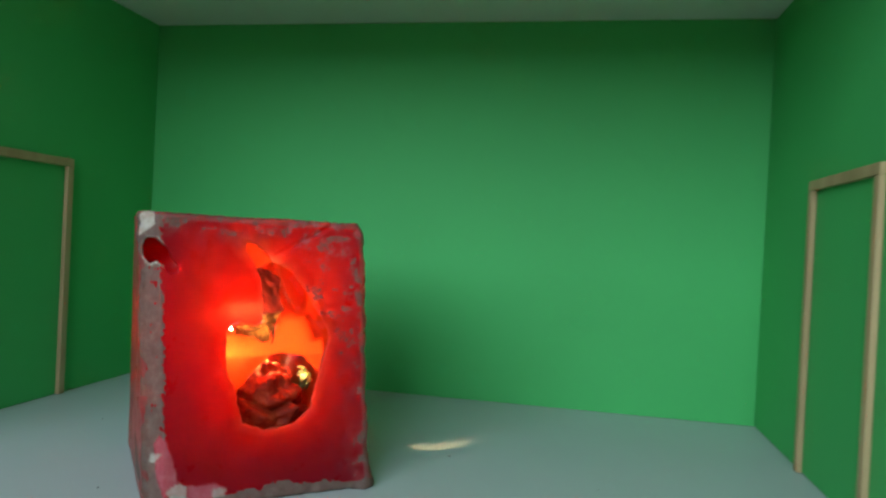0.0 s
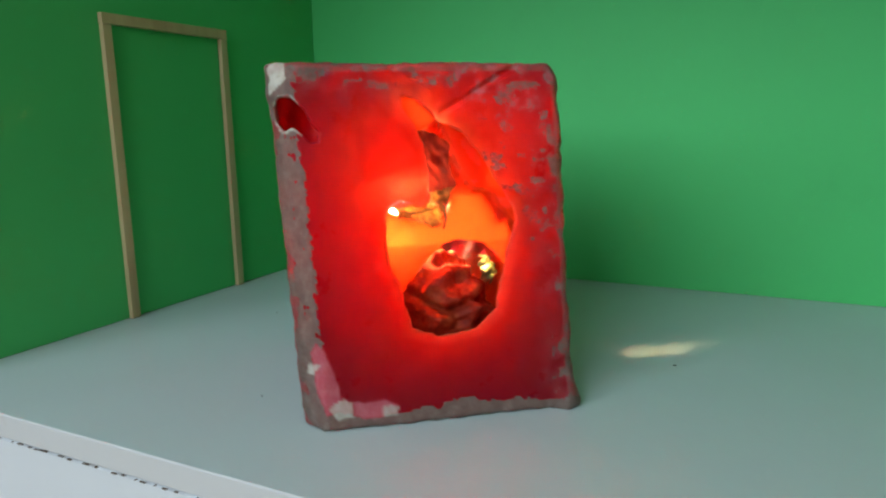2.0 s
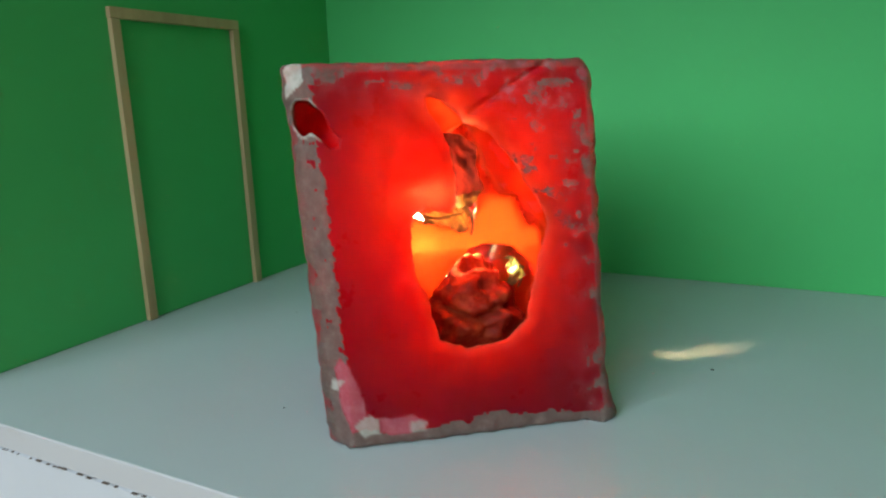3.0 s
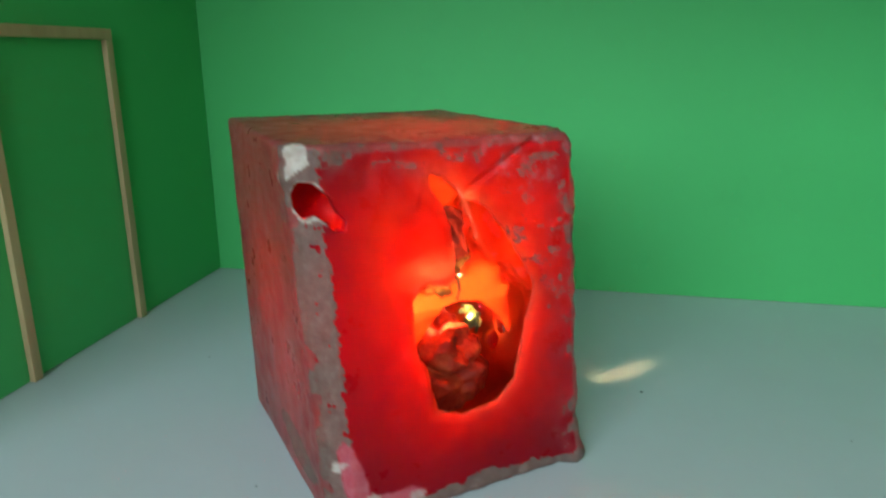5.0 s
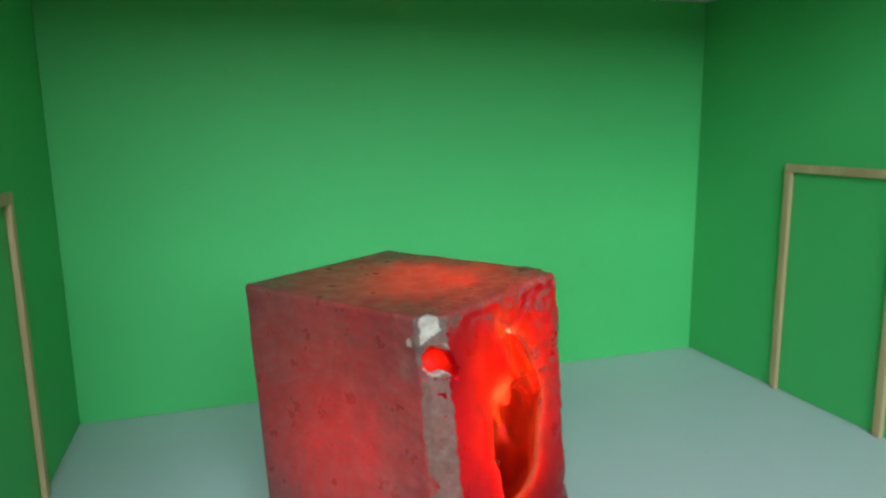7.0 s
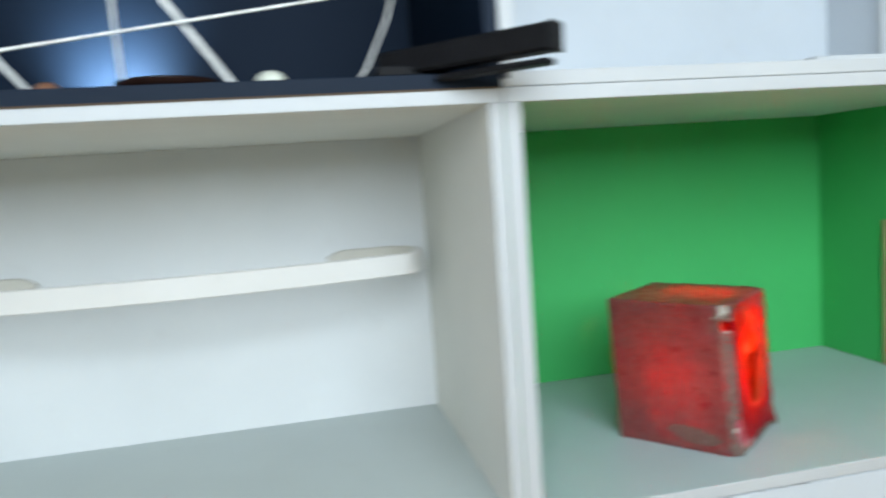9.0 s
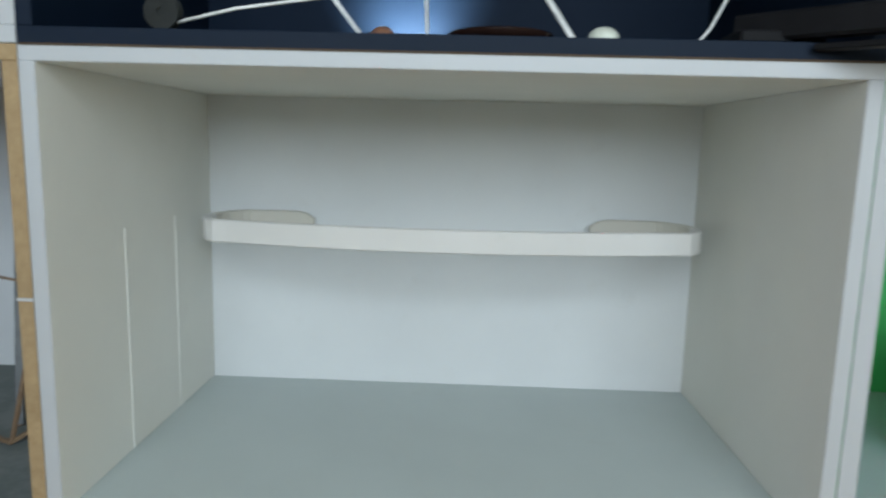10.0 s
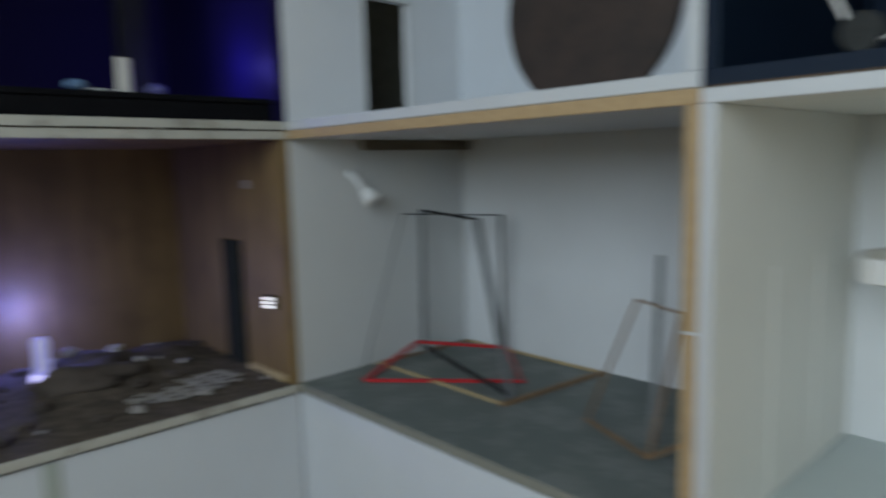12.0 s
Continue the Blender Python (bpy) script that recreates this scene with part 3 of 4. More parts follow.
_cover(_left & ((((_vv - 0.058) / 0.034) ** 2 + ((_w - 0.022 - 0.1 * (_vv - 0.058)) / 0.0115) ** 2 + 0.25 * _n2) < 1), 0.8)
_chip = np.where(((_w > 0.186 + 0.8 * (_u - 0.004)) & (_u < 0.0105) & (_vv < 0.010)), 1.0, 0.0)
_nd = outline_distance(_u, _w, NOTCH)
_chip = np.maximum(_chip, np.where((_nd > -0.0012) & (_nd < 0.0012) & (_vv < 0.012) & (_u < 0.016), 0.75, 0))
_chip = np.maximum(_chip, np.where((np.hypot(_vv - 0.0165, (_w - 0.184) * 0.8) < 0.0022) & _left, 0.8, 0))
PINK_A = [(0.0108, 0.0526), (0.0145, 0.0476), (0.0196, 0.0313), (0.0211, 0.0198), (0.0208, 0.0124), (0.0124, 0.0104), (0.0087, 0.0228), (0.0078, 0.0357), (0.0077, 0.0451)]
PINK_B = [(0.0275, 0.0159), (0.0449, 0.0162), (0.0522, 0.0121), (0.0438, 0.0067), (0.033, 0.0057), (0.0272, 0.0084)]
PALE = ([(0.0135, 0.0142), (0.0225, 0.0187), (0.0275, 0.0159), (0.0265, 0.0078), (0.018, 0.0072)], [(0.0435, 0.0117), (0.0537, 0.0119), (0.0507, 0.0073), (0.0438, 0.0067)],
        [(0.0059, 0.0384), (0.0124, 0.039), (0.0079, 0.0319), (0.0042, 0.0329)])
_rub_sheen = np.zeros(len(_v))
for _o in (PINK_A, PINK_B):
    _rub_sheen = np.maximum(_rub_sheen, np.where(_front, np.clip(0.5 - (outline_distance(_u, _w, _o) + 0.0008 * _n2 + 0.0006 * _n3) / 0.0012, 0, 1), 0) * (0.8 + 0.2 * _n1))
# pink sheen towards the top right of the front, put into the colour
_rub_sheen = np.maximum(_rub_sheen, np.where(_front & (_u > 0.10) & (_w > 0.165), np.clip(0.6 * _n2 + 0.5 * _n3 - 0.1, 0, 0.6) * np.clip((_w - 0.165) / 0.02, 0, 1), 0))
_crust = np.where(_rub_sheen > 0.4, np.minimum(_crust, 0.1), _crust)
for _o in PALE:
    _chip = np.maximum(_chip, np.where(_front, np.clip(0.5 - (outline_distance(_u, _w, _o) + 0.0006 * _n2 + 0.0005 * _n3) / 0.0008, 0, 0.75), 0))
_chip = np.maximum(_chip, np.where(_front & (_w < 0.008) & (_u < 0.05), np.clip(0.9 * _n2 + 0.6 * _n3 - 0.35, 0, 0.5), 0))
_bloom = np.where(_topf, 0.90 + 0.10 * _n1, 0)
_bloom = np.where(_left & ~_topf, 0.86 + 0.07 * np.sin(_w * 420 + 560 * np.hypot(_vv - 0.08, _w - 0.09) + 3 * _n1) + 0.10 * _n2 + 0.08 * _n1, _bloom)
_bloom = np.where((_u > BU - 0.006) | (_vv > BV - 0.006) | (_w < 0.003), 0.9, _bloom)
_bloom = np.maximum(_bloom, np.where(_front, (0.20 + 0.5 * _n2 + 0.2 * _n3) * np.clip((_w - BH + 0.030) / 0.02, 0, 1), 0))
_bloom = np.maximum(_bloom, np.where(_front, np.clip((_u - 0.118) / 0.035, 0, 1) * (0.30 + 0.35 * _n2), 0)).clip(0, 1)
_bloom = np.where(_outer, _bloom, 0)
_x = _v.copy()
_x[:, 0] += LEAN_U * _v[:, 2] * (1 - 0.8 * _v[:, 1] / BV) + SKEW * _v[:, 1]
_x[:, 1] += LEAN_V * _v[:, 2] * (1 - 0.3 * _v[:, 0] / BU)
_me = bpy.data.meshes.new("shell")
_me.vertices.add(len(_x)), _me.loops.add(4 * len(_q)), _me.polygons.add(len(_q))
_me.vertices.foreach_set("co", _x.ravel())
_me.loops.foreach_set("vertex_index", _q.ravel())
_me.polygons.foreach_set("loop_start", np.arange(len(_q)) * 4)
_me.polygons.foreach_set("use_smooth", np.ones(len(_q), bool))
_me.update(calc_edges=True)
for _k, _a in (("crust", _crust), ("chip", _chip), ("bloom", _bloom), ("rub_sheen", _rub_sheen)):
    _me.attributes.new(_k, "FLOAT", "POINT").data.foreach_set("value", _a.astype(np.float32))
# how much red, green and blue light the wax lets through, by the thickness of its wall
_thick = np.maximum(wax_shape(_v, True)[1], 0)
_pass = np.stack([0.98 * np.exp(-_thick / 0.0270), 0.44 * np.exp(-_thick / 0.0064), 0.32 * np.exp(-_thick / 0.0050), 0.66 + 0.29 * np.exp(-_thick / 0.012)], 1)
_pass[~_outer & (_thick < 0.0025)] = (0.96, 0.34, 0.14, 0.94)
_me.attributes.new("through", "FLOAT_COLOR", "POINT").data.foreach_set("color", _pass.astype(np.float32).ravel())
_me.materials.append(wax_material())
_ob = new("shell", _me)
_ob.parent = wax


def in_block(u, v, w):
    return Vector((u + LEAN_U * w * (1 - 0.8 * v / BV) + SKEW * v, v + LEAN_V * w * (1 - 0.3 * u / BU), w))


# the small lamp inside it
_b = lathe([(0, 0), (0.0040, 0.0005), (0.0052, 0.004), (0.0047, 0.0095), (0.0016, 0.0145), (0, 0.0155)], in_block(0.0645, 0.0550, 0.1000), 16)
part("bulb", _b, glowing("lamp_flame", (1.0, 0.70, 0.34), LAMP_GLOW), wax, "warm glowing bulb", local=True, smooth=True)

# dried red fruit with its calyx, lying in the hollow
fruit = thing("dried_fruit", m=BLOCK @ Matrix.Translation(in_block(0.0880, 0.0690, 0.0155)), label="wrinkled dried red fruit with pale green calyx inside the block", category="dried fruit")
_axis = Vector((0.857, 0.312, 0.409)).normalized()
_b = bmesh.new()
_r = bmesh.ops.create_icosphere(_b, subdivisions=6, radius=1.0)
for _vt in _r["verts"]:
    _d = _vt.co.normalized()
    _c = _d.dot(_axis)
    _e = _d - _axis * _c
    _a = math.atan2(_e.z, _e.x - _e.y)
    _fold = 0.09 * math.sin(9 * _a + 2.5 * noise.noise(_d * 2.0)) * max(0, 1 - abs(_c - 0.35) * 1.2) + 0.13 * noise.noise(_d * 2.4) + 0.06 * noise.noise(_d * 6.0)
    _fold += 0.10 * (0.35 - abs(noise.noise(_d * 3.6 + Vector((4, 1, 2))))) + 0.045 * (0.3 - abs(noise.noise(_d * 9.0))) + 0.02 * noise.noise(_d * 18.0)
    _fold -= 0.30 * math.exp(-((_d.z - 0.30 - 0.35 * noise.noise(_d * 1.5)) / 0.13) ** 2) * max(0, -_d.y)
    _k = 1 + _fold - 0.35 * max(0, _c - 0.8) * 5 * 0.4
    _vt.co = Vector((_d.x * 0.036 * _k, _d.y * 0.036 * _k, _d.z * 0.034 * _k + 0.034))
_m, _nt, _p = mat_new("dried_red_skin")
_vv2 = coords(_nt)
_nt.links.new(ramp(_nt, noise_tex(_nt, _vv2, 45.0, 6.0, 0.7), [(0.25, (0.10, 0.008, 0.004)), (0.5, (0.28, 0.024, 0.009)), (0.75, (0.50, 0.10, 0.03))]), _p.inputs["Base Color"])
_p.inputs["Roughness"].default_value, _p.inputs["Specular IOR Level"].default_value = 0.62, 0.2
bumpy(_nt, _p, noise_tex(_nt, _vv2, 140.0, 5.0), 0.5, 0.001)
part("skin", _b, _m, fruit, local=True, smooth=True)
_tip = Vector((0, 0, 0.034)) + _axis * 0.0440
_q3 = _axis.to_track_quat("Z", "Y").to_matrix().to_4x4()
_cal = plain("pale_calyx", (0.34, 0.37, 0.15), 0.6, 0, 0.3, 200.0)
part("stem", tube([_tip, _tip + _axis * 0.004, _tip + _axis * 0.007], [0.003, 0.0026, 0.003], 8), _cal, fruit, local=True, smooth=True)
for _k in range(6):
    _b = bmesh.new()
    _rows = []
    for _s in range(6):
        _t = _s / 5
        _out = 0.002 + 0.0085 * _t
        _wd = (0.0030 + 0.0020 * math.sin(_t * 3.1)) * (1 - 0.55 * _t * _t)
        _up = 0.0045 + 0.0045 * math.sin(_t * 2.6 + 0.4 * _k) - 0.002 * _t
        _rows.append([(_out, -_wd, _up + 0.001 * math.sin(5 * _t + _k)), (_out, 0, _up - 0.0016), (_out, _wd, _up + 0.001 * math.cos(5 * _t + _k))])
    _vs = [[_b.verts.new(c) for c in r] for r in _rows]
    for _r0, _r1 in zip(_vs, _vs[1:]):
        for _j in (0, 1):
            _b.faces.new((_r0[_j], _r0[_j + 1], _r1[_j + 1], _r1[_j]))
    bmesh.ops.solidify(_b, geom=_b.faces[:], thickness=0.0006)
    _b.transform(Matrix.Translation(_tip) @ _q3 @ pose(0, 0, 0, 0, 0, 60 * _k + 11 * math.sin(_k)))
    part("sepal", _b, _cal, fruit, local=True, smooth=True)

# dry leaf scraps hanging before the lamp
_dry = wood("dry_leaf", (0.46, 0.27, 0.085), (0.17, 0.085, 0.028), 140.0, (1, 1, 1), 0.7)
_dark_leaf = wood("dark_red_leaf", (0.26, 0.035, 0.015), (0.10, 0.012, 0.007), 150.0, (1, 1, 0.4), 0.6)
scrap = thing("dry_leaf_scrap", m=BLOCK, label="crumpled brown dry leaf scrap caught in the hollow", category="dry leaf")


def leaf_patch(outline, depth, fold, slope, seed):
    """A thin crumpled piece of leaf with a ragged edge, upright in the block."""
    step = 0.0008
    u0, w0 = min(q[0] for q in outline), min(q[1] for q in outline)
    n, m = int((max(q[0] for q in outline) - u0) / step) + 2, int((max(q[1] for q in outline) - w0) / step) + 2
    uu, ww = np.meshgrid(u0 + step * np.arange(n), w0 + step * np.arange(m), indexing="ij")
    rag = np.array([[noise.noise(Vector((a * 420, c * 420, seed))) for a, c in zip(ra, rc)] for ra, rc in zip(uu, ww)])
    inside = outline_distance(uu, ww, outline) + 0.0009 * rag < 0
    b, made = bmesh.new(), {}
    for i in range(n):
        for j in range(m):
            if inside[i, j]:
                a, c = uu[i, j], ww[i, j]
                q = Vector((a * 190 + c * 60, c * 150, seed * 5.3))
                d = depth + slope * (c - w0) + fold * (noise.noise(q) + 0.5 * abs(noise.noise(q * 2.3)) + 0.25 * math.sin(900 * a + 500 * c + 3 * noise.noise(q)))
                made[i, j] = b.verts.new(in_block(a, d, c))
    for i, j in made:
        ring = [(i, j), (i + 1, j), (i + 1, j + 1), (i, j + 1)]
        if all(k in made for k in ring):
            b.faces.new([made[k] for k in ring])
    for q in [q for q in b.verts if not q.link_faces]:
        b.verts.remove(q)
    bmesh.ops.solidify(b, geom=b.faces[:], thickness=0.0004)
    return b


part("leaf", leaf_patch([(0.0760, 0.1660), (0.0900, 0.1660), (0.0985, 0.1580), (0.0995, 0.1430), (0.1035, 0.1325), (0.0970, 0.1270), (0.0880, 0.1235), (0.0840, 0.1280), (0.0800, 0.1450)],
                        0.0260, 0.0022, -0.05, 1), _dark_leaf, scrap, "dark reddish-brown dry leaf", local=True, smooth=True)
part("blade", leaf_patch([(0.0635, 0.1200), (0.0720, 0.1205), (0.0820, 0.1190), (0.0851, 0.1240), (0.0940, 0.1235), (0.0920, 0.1130), (0.0895, 0.1060), (0.0845, 0.1060), (0.0790, 0.1105), (0.0720, 0.1120), (0.0650, 0.1130)],
                         0.0275, 0.0034, 0.0, 2), _dry, scrap, local=True, smooth=True)
part("blade", leaf_patch([(0.0840, 0.1290), (0.0930, 0.1310), (0.1030, 0.1330), (0.0985, 0.1275), (0.0925, 0.1215), (0.0860, 0.1225)], 0.0225, 0.0026, 0.0, 3), _dry, scrap, local=True, smooth=True)
part("stalk", tube([in_block(*q) for q in ((0.0905, 0.0215, 0.1070), (0.0920, 0.0205, 0.1130), (0.0915, 0.0205, 0.1190), (0.0885, 0.0210, 0.1225), (0.0855, 0.0220, 0.1215))], [0.0007, 0.0010, 0.0011, 0.0009, 0.0005], 7), _dry, scrap, local=True, smooth=True)
part("stalk", tube([in_block(*q) for q in ((0.0650, 0.0255, 0.1185), (0.0720, 0.0235, 0.1165), (0.0800, 0.0225, 0.1175), (0.0880, 0.0220, 0.1200))], [0.0005, 0.0009, 0.0009, 0.0006], 7), _dry, scrap, local=True, smooth=True)

# door outlines of thin strip wood on the two side walls
def strip_door(x, face, y0, y1, label):
    """face: +1 on a wall that looks to +x, -1 to -x."""
    e = thing("model_doorframe", (x, (y0 + y1) / 2, FLOOR), label=label, category="door frame", group="strip wood door frames")
    w, t, top = 0.0088, 0.0052, 1.160
    a, c = sorted((x + face * 0.0004, x + face * t))
    for ya in (y0, y1 - w):
        part("jamb", box(a, c, ya, ya + w, FLOOR + 0.0003, top - w - 0.0002, 0.0005), M_PINE, e)
    part("lintel", box(a, c, y0 - 0.0003, y1 + 0.0003, top - w, top, 0.0005), M_PINE, e)


strip_door(0.0190, 1, 0.1735, 0.3155, "miniature door frame of pale strip wood on green wall")
strip_door(0.7810, -1, 0.1690, 0.3130, "miniature door frame of pale strip wood on green wall")

# a green-painted peg at the front edge of the floor
peg = thing("painted_peg", (0.757, 0.0, FLOOR), label="short green-painted wooden peg across the front edge", category="peg")
part("shaft", tube([(0.736, 0.032, FLOOR + 0.0085), (0.752, 0.008, FLOOR + 0.0085), (0.795, -0.060, FLOOR + 0.0085)], 0.0082, 14), plain("worn_green_paint", (0.05, 0.27, 0.08), 0.55, 0, 0.6, 55.0), peg, smooth=True)
# specks on the floor
for _x0, _y0, _s in ((0.473, 0.243, 0.0012), (0.420, 0.020, 0.0008), (0.245, 0.085, 0.0008), (0.60, 0.20, 0.0007), (0.13, 0.24, 0.0007)):
    solo("dirt_speck", lump((_x0, _y0, FLOOR + 0.35 * _s), (_s * 1.2, _s * 0.6, _s * 0.4), _x0, 0.3, 1), M_CRACK, "tiny dark dirt speck on the pale floor", "dirt speck", "specks on the floor")
# scuffed dark gap under the front edge
_b = bmesh.new()
_xx = 0.02
while _xx < 0.36:
    _ln = 0.001 + 0.005 * random.random() ** 2
    _zz = FLOOR - T - 0.0009 + 0.0008 * random.random()
    box(_xx, _xx + _ln, -0.0009, 0.0006, _zz, _zz + 0.0002 + 0.0004 * random.random() ** 2, 0, _b)
    _xx += _ln + 0.001 + 0.012 * random.random() ** 2
solo("chipped_joint", _b, plain("brown_chip", (0.11, 0.085, 0.065), 0.9), "brown chipped joint under the white front edge", "joint", kind="structure")

# ---- white box: a bent strip with hooked ends, fixed to the back wall ----
def ribbon(path, z0, z1, thick, taper=0):
    b = bmesh.new()
    pts = [Vector((x, y, 0)) for x, y in path]
    rings = []
    for i, p in enumerate(pts):
        d = (pts[min(i + 1, len(pts) - 1)] - pts[max(i - 1, 0)]).normalized()
        n = Vector((-d.y, d.x, 0)) * thick / 2
        e = 0.0015
        far = i if taper > 0 else len(pts) - 1 - i
        cut = 0.0 if not taper or far > 2 else (0.011, 0.004, 0.001)[far]
        za, zb = z0 + cut, z1 - cut
        prof = [(-1, za + e), (-1, zb - e), (-0.6, zb), (0.6, zb), (1, zb - e), (1, za + e), (0.6, za), (-0.6, za)]
        rings.append([b.verts.new((p.x + s * n.x, p.y + s * n.y, z)) for s, z in prof])
    for a, c in zip(rings, rings[1:]):
        for k in range(8):
            b.faces.new((a[k], a[(k + 1) % 8], c[(k + 1) % 8], c[k]))
    b.faces.new(rings[0]), b.faces.new(rings[-1][::-1])
    bmesh.ops.recalc_face_normals(b, faces=b.faces)
    return b


M_SHELF = painted("shelf_white_paint", (0.70, 0.685, 0.655), 0.5, 0.12)
# warm, weaker bounce light behind the strip, put into the hooks' colour
M_DIMCREAM = painted("dimmed_cream_paint", (0.57, 0.545, 0.48), 0.6, 0.1)
SH_C, SH_HALF = -0.397, 0.300
_path = []
for _k in range(9):                                        # left hook, from its tip on the back wall
    _t = _k / 8
    _path.append((-0.612 - 0.085 * _t, 0.4140 - 0.002 * _t * _t))
for _k in range(1, 12):
    _a = radians(95 + 165 * _k / 12)
    _path.append((SH_C - SH_HALF + 0.050 * math.cos(_a), 0.338 + 0.076 * math.sin(_a)))
for _k in range(25):
    _x = SH_C + SH_HALF * (-1 + 2 * _k / 24)
    _path.append((_x, 0.228 + 0.038 * ((_x - SH_C) / SH_HALF) ** 2))
for _k in range(11, 0, -1):
    _a = radians(95 + 165 * _k / 12)
    _path.append((SH_C + SH_HALF - 0.050 * math.cos(_a), 0.338 + 0.076 * math.sin(_a)))
for _k in range(8, -1, -1):
    _t = _k / 8
    _path.append((-0.182 + 0.085 * _t, 0.4140 - 0.002 * _t * _t))
_sh = thing("curved_shelf", (SH_C, 0.4, 1.150), label="white bent strip shelf with hooked ends on white wall", category="shelf")
part("front_strip", ribbon(_path[14:51], 1.150, 1.181, 0.011), M_SHELF, _sh)
part("hook", ribbon(_path[:15], 1.1502, 1.1808, 0.0105, 1), M_DIMCREAM, _sh)
part("hook", ribbon(_path[50:], 1.1502, 1.1808, 0.0105, -1), M_DIMCREAM, _sh)
M_BEAD = painted("bead_paint", (0.79, 0.785, 0.73), 0.5, 0.05)
for _y in (0.152, 0.294):
    solo("wall_bead", box(-0.8 + T + 0.0002, -0.8 + T + 0.0016, _y, _y + 0.0030, FLOOR + 0.001, 1.180, 0.0003), M_BEAD, "thin raised white bead on the side wall", "wall bead", kind="structure")

# ---- grey box: open frames of thin sticks ----
def sticks(name, label, rows, category="stick frame"):
    """rows: part name, material, from, to, width."""
    pts = [Vector(p) for r in rows for p in r[2:4]]
    base = sum(pts, Vector()) / len(pts)
    base.z = FLOOR
    e = thing(name, base, label=label, category=category, group="stick frames on slate floor")
    for n, m, a, c, w in rows:
        part(n, bar(a, c, w, w * 0.8), m, e)
    return e


_z = FLOOR + 0.0030
sticks("flat_stick_frame", "flat square frame of pale and brown sticks on floor", [
    ("stick", M_PINE, (-1.572, 0.180, _z), (-1.222, 0.172, _z), 0.0058), ("stick", M_STICK, (-1.222, 0.168, _z), (-1.202, 0.424, _z), 0.0095),
    ("stick", M_PINE, (-1.206, 0.428, _z), (-1.556, 0.430, _z), 0.0055), ("stick", M_STICK, (-1.560, 0.432, _z), (-1.572, 0.184, _z), 0.0060)])
sticks("red_stick_frame", "bright red four-sided stick frame leaning on the flat frame", [
    ("stick", M_REDSTICK, (-1.498, 0.092, _z), (-1.278, 0.290, _z), 0.0075), ("stick", M_REDSTICK, (-1.500, 0.090, _z + 0.001), (-1.550, 0.267, 0.934), 0.0075),
    ("stick", M_REDSTICK, (-1.550, 0.267, 0.934), (-1.418, 0.398, 0.919), 0.0075), ("stick", M_REDSTICK, (-1.418, 0.398, 0.919), (-1.282, 0.288, _z), 0.0050)])
_g = plain("grey_stick_paint", (0.11, 0.118, 0.12), 0.55)
sticks("crossed_trapezoid_frames", "two crossed standing trapezoid frames of dark grey sticks", [
    ("leg", _g, (-1.548, 0.282, 0.904), (-1.530, 0.272, 1.212), 0.0125), ("leg", _g, (-1.233, 0.203, 0.9035), (-1.352, 0.250, 1.203), 0.0105),
    ("top_bar", M_DARKSTICK, (-1.532, 0.273, 1.2125), (-1.350, 0.249, 1.203), 0.0060), ("bottom_bar", M_DARKSTICK, (-1.546, 0.280, 0.9240), (-1.236, 0.203, 0.9068), 0.0075),
    ("leg", _g, (-1.571, 0.140, 0.9030), (-1.531, 0.221, 1.208), 0.0030), ("leg", _g, (-1.440, 0.416, 0.9030), (-1.419, 0.388, 1.198), 0.0105),
    ("top_bar", M_DARKSTICK, (-1.532, 0.220, 1.2085), (-1.418, 0.389, 1.199), 0.0030)])
sticks("standing_stick_frame", "standing three-legged frame of thin brown sticks", [
    ("leg", M_STICK, (-1.082, 0.212, 0.9035), (-0.993, 0.209, 1.106), 0.0050), ("top_bar", M_STICK, (-0.995, 0.209, 1.106), (-0.918, 0.196, 1.098), 0.0035),
    ("bottom_bar", M_STICK, (-1.084, 0.212, 0.904), (-0.938, 0.149, 0.904), 0.0060), ("leg", M_STICK, (-0.939, 0.150, 0.9035), (-0.918, 0.196, 1.098), 0.0055),
    ("brace", M_STICK, (-0.938, 0.150, 0.905), (-0.890, 0.190, 0.935), 0.0060)])
sticks("tall_stick_frame", "tall narrow upright frame of grey-brown sticks", [
    ("leg", M_STICK, (-1.020, 0.300, 0.9035), (-0.995, 0.271, 1.163), 0.0055), ("leg", _g, (-0.965, 0.205, 0.9035), (-0.991, 0.268, 1.163), 0.0095),
    ("bottom_bar", M_STICK, (-1.021, 0.301, 0.904), (-0.964, 0.204, 0.904), 0.0065)])
# batten under the ceiling
M_BATTEN = wood("weathered_batten", (0.15, 0.125, 0.085), (0.09, 0.07, 0.045), 60.0, (1, 0.1, 1), 0.8)
_bt = thing("wooden_batten", (-1.56, 0.30, TOP), label="short raw wooden batten fixed under the ceiling", category="batten")
part("batten", bar((-1.571, 0.165, TOP - 0.0105), (-1.571, 0.445, TOP - 0.0105), 0.022, 0.0200), M_BATTEN, _bt)
# small white spot lamp on the side wall
_sl = thing("spot_lamp", (-1.584, 0.138, 1.287), label="small white spotlight with cone shade on grey wall", category="lamp")
part("wall_plate", tube([(-1.5838, 0.138, 1.291), (-1.579, 0.138, 1.291)], 0.010, 16), M_WHITE, _sl, smooth=True)
part("arm", tube([(-1.580, 0.138, 1.291), (-1.570, 0.143, 1.276), (-1.560, 0.150, 1.260)], 0.0062, 10), M_WHITE, _sl, smooth=True)
_dir = Vector((0.5, 0.35, -0.75)).normalized()
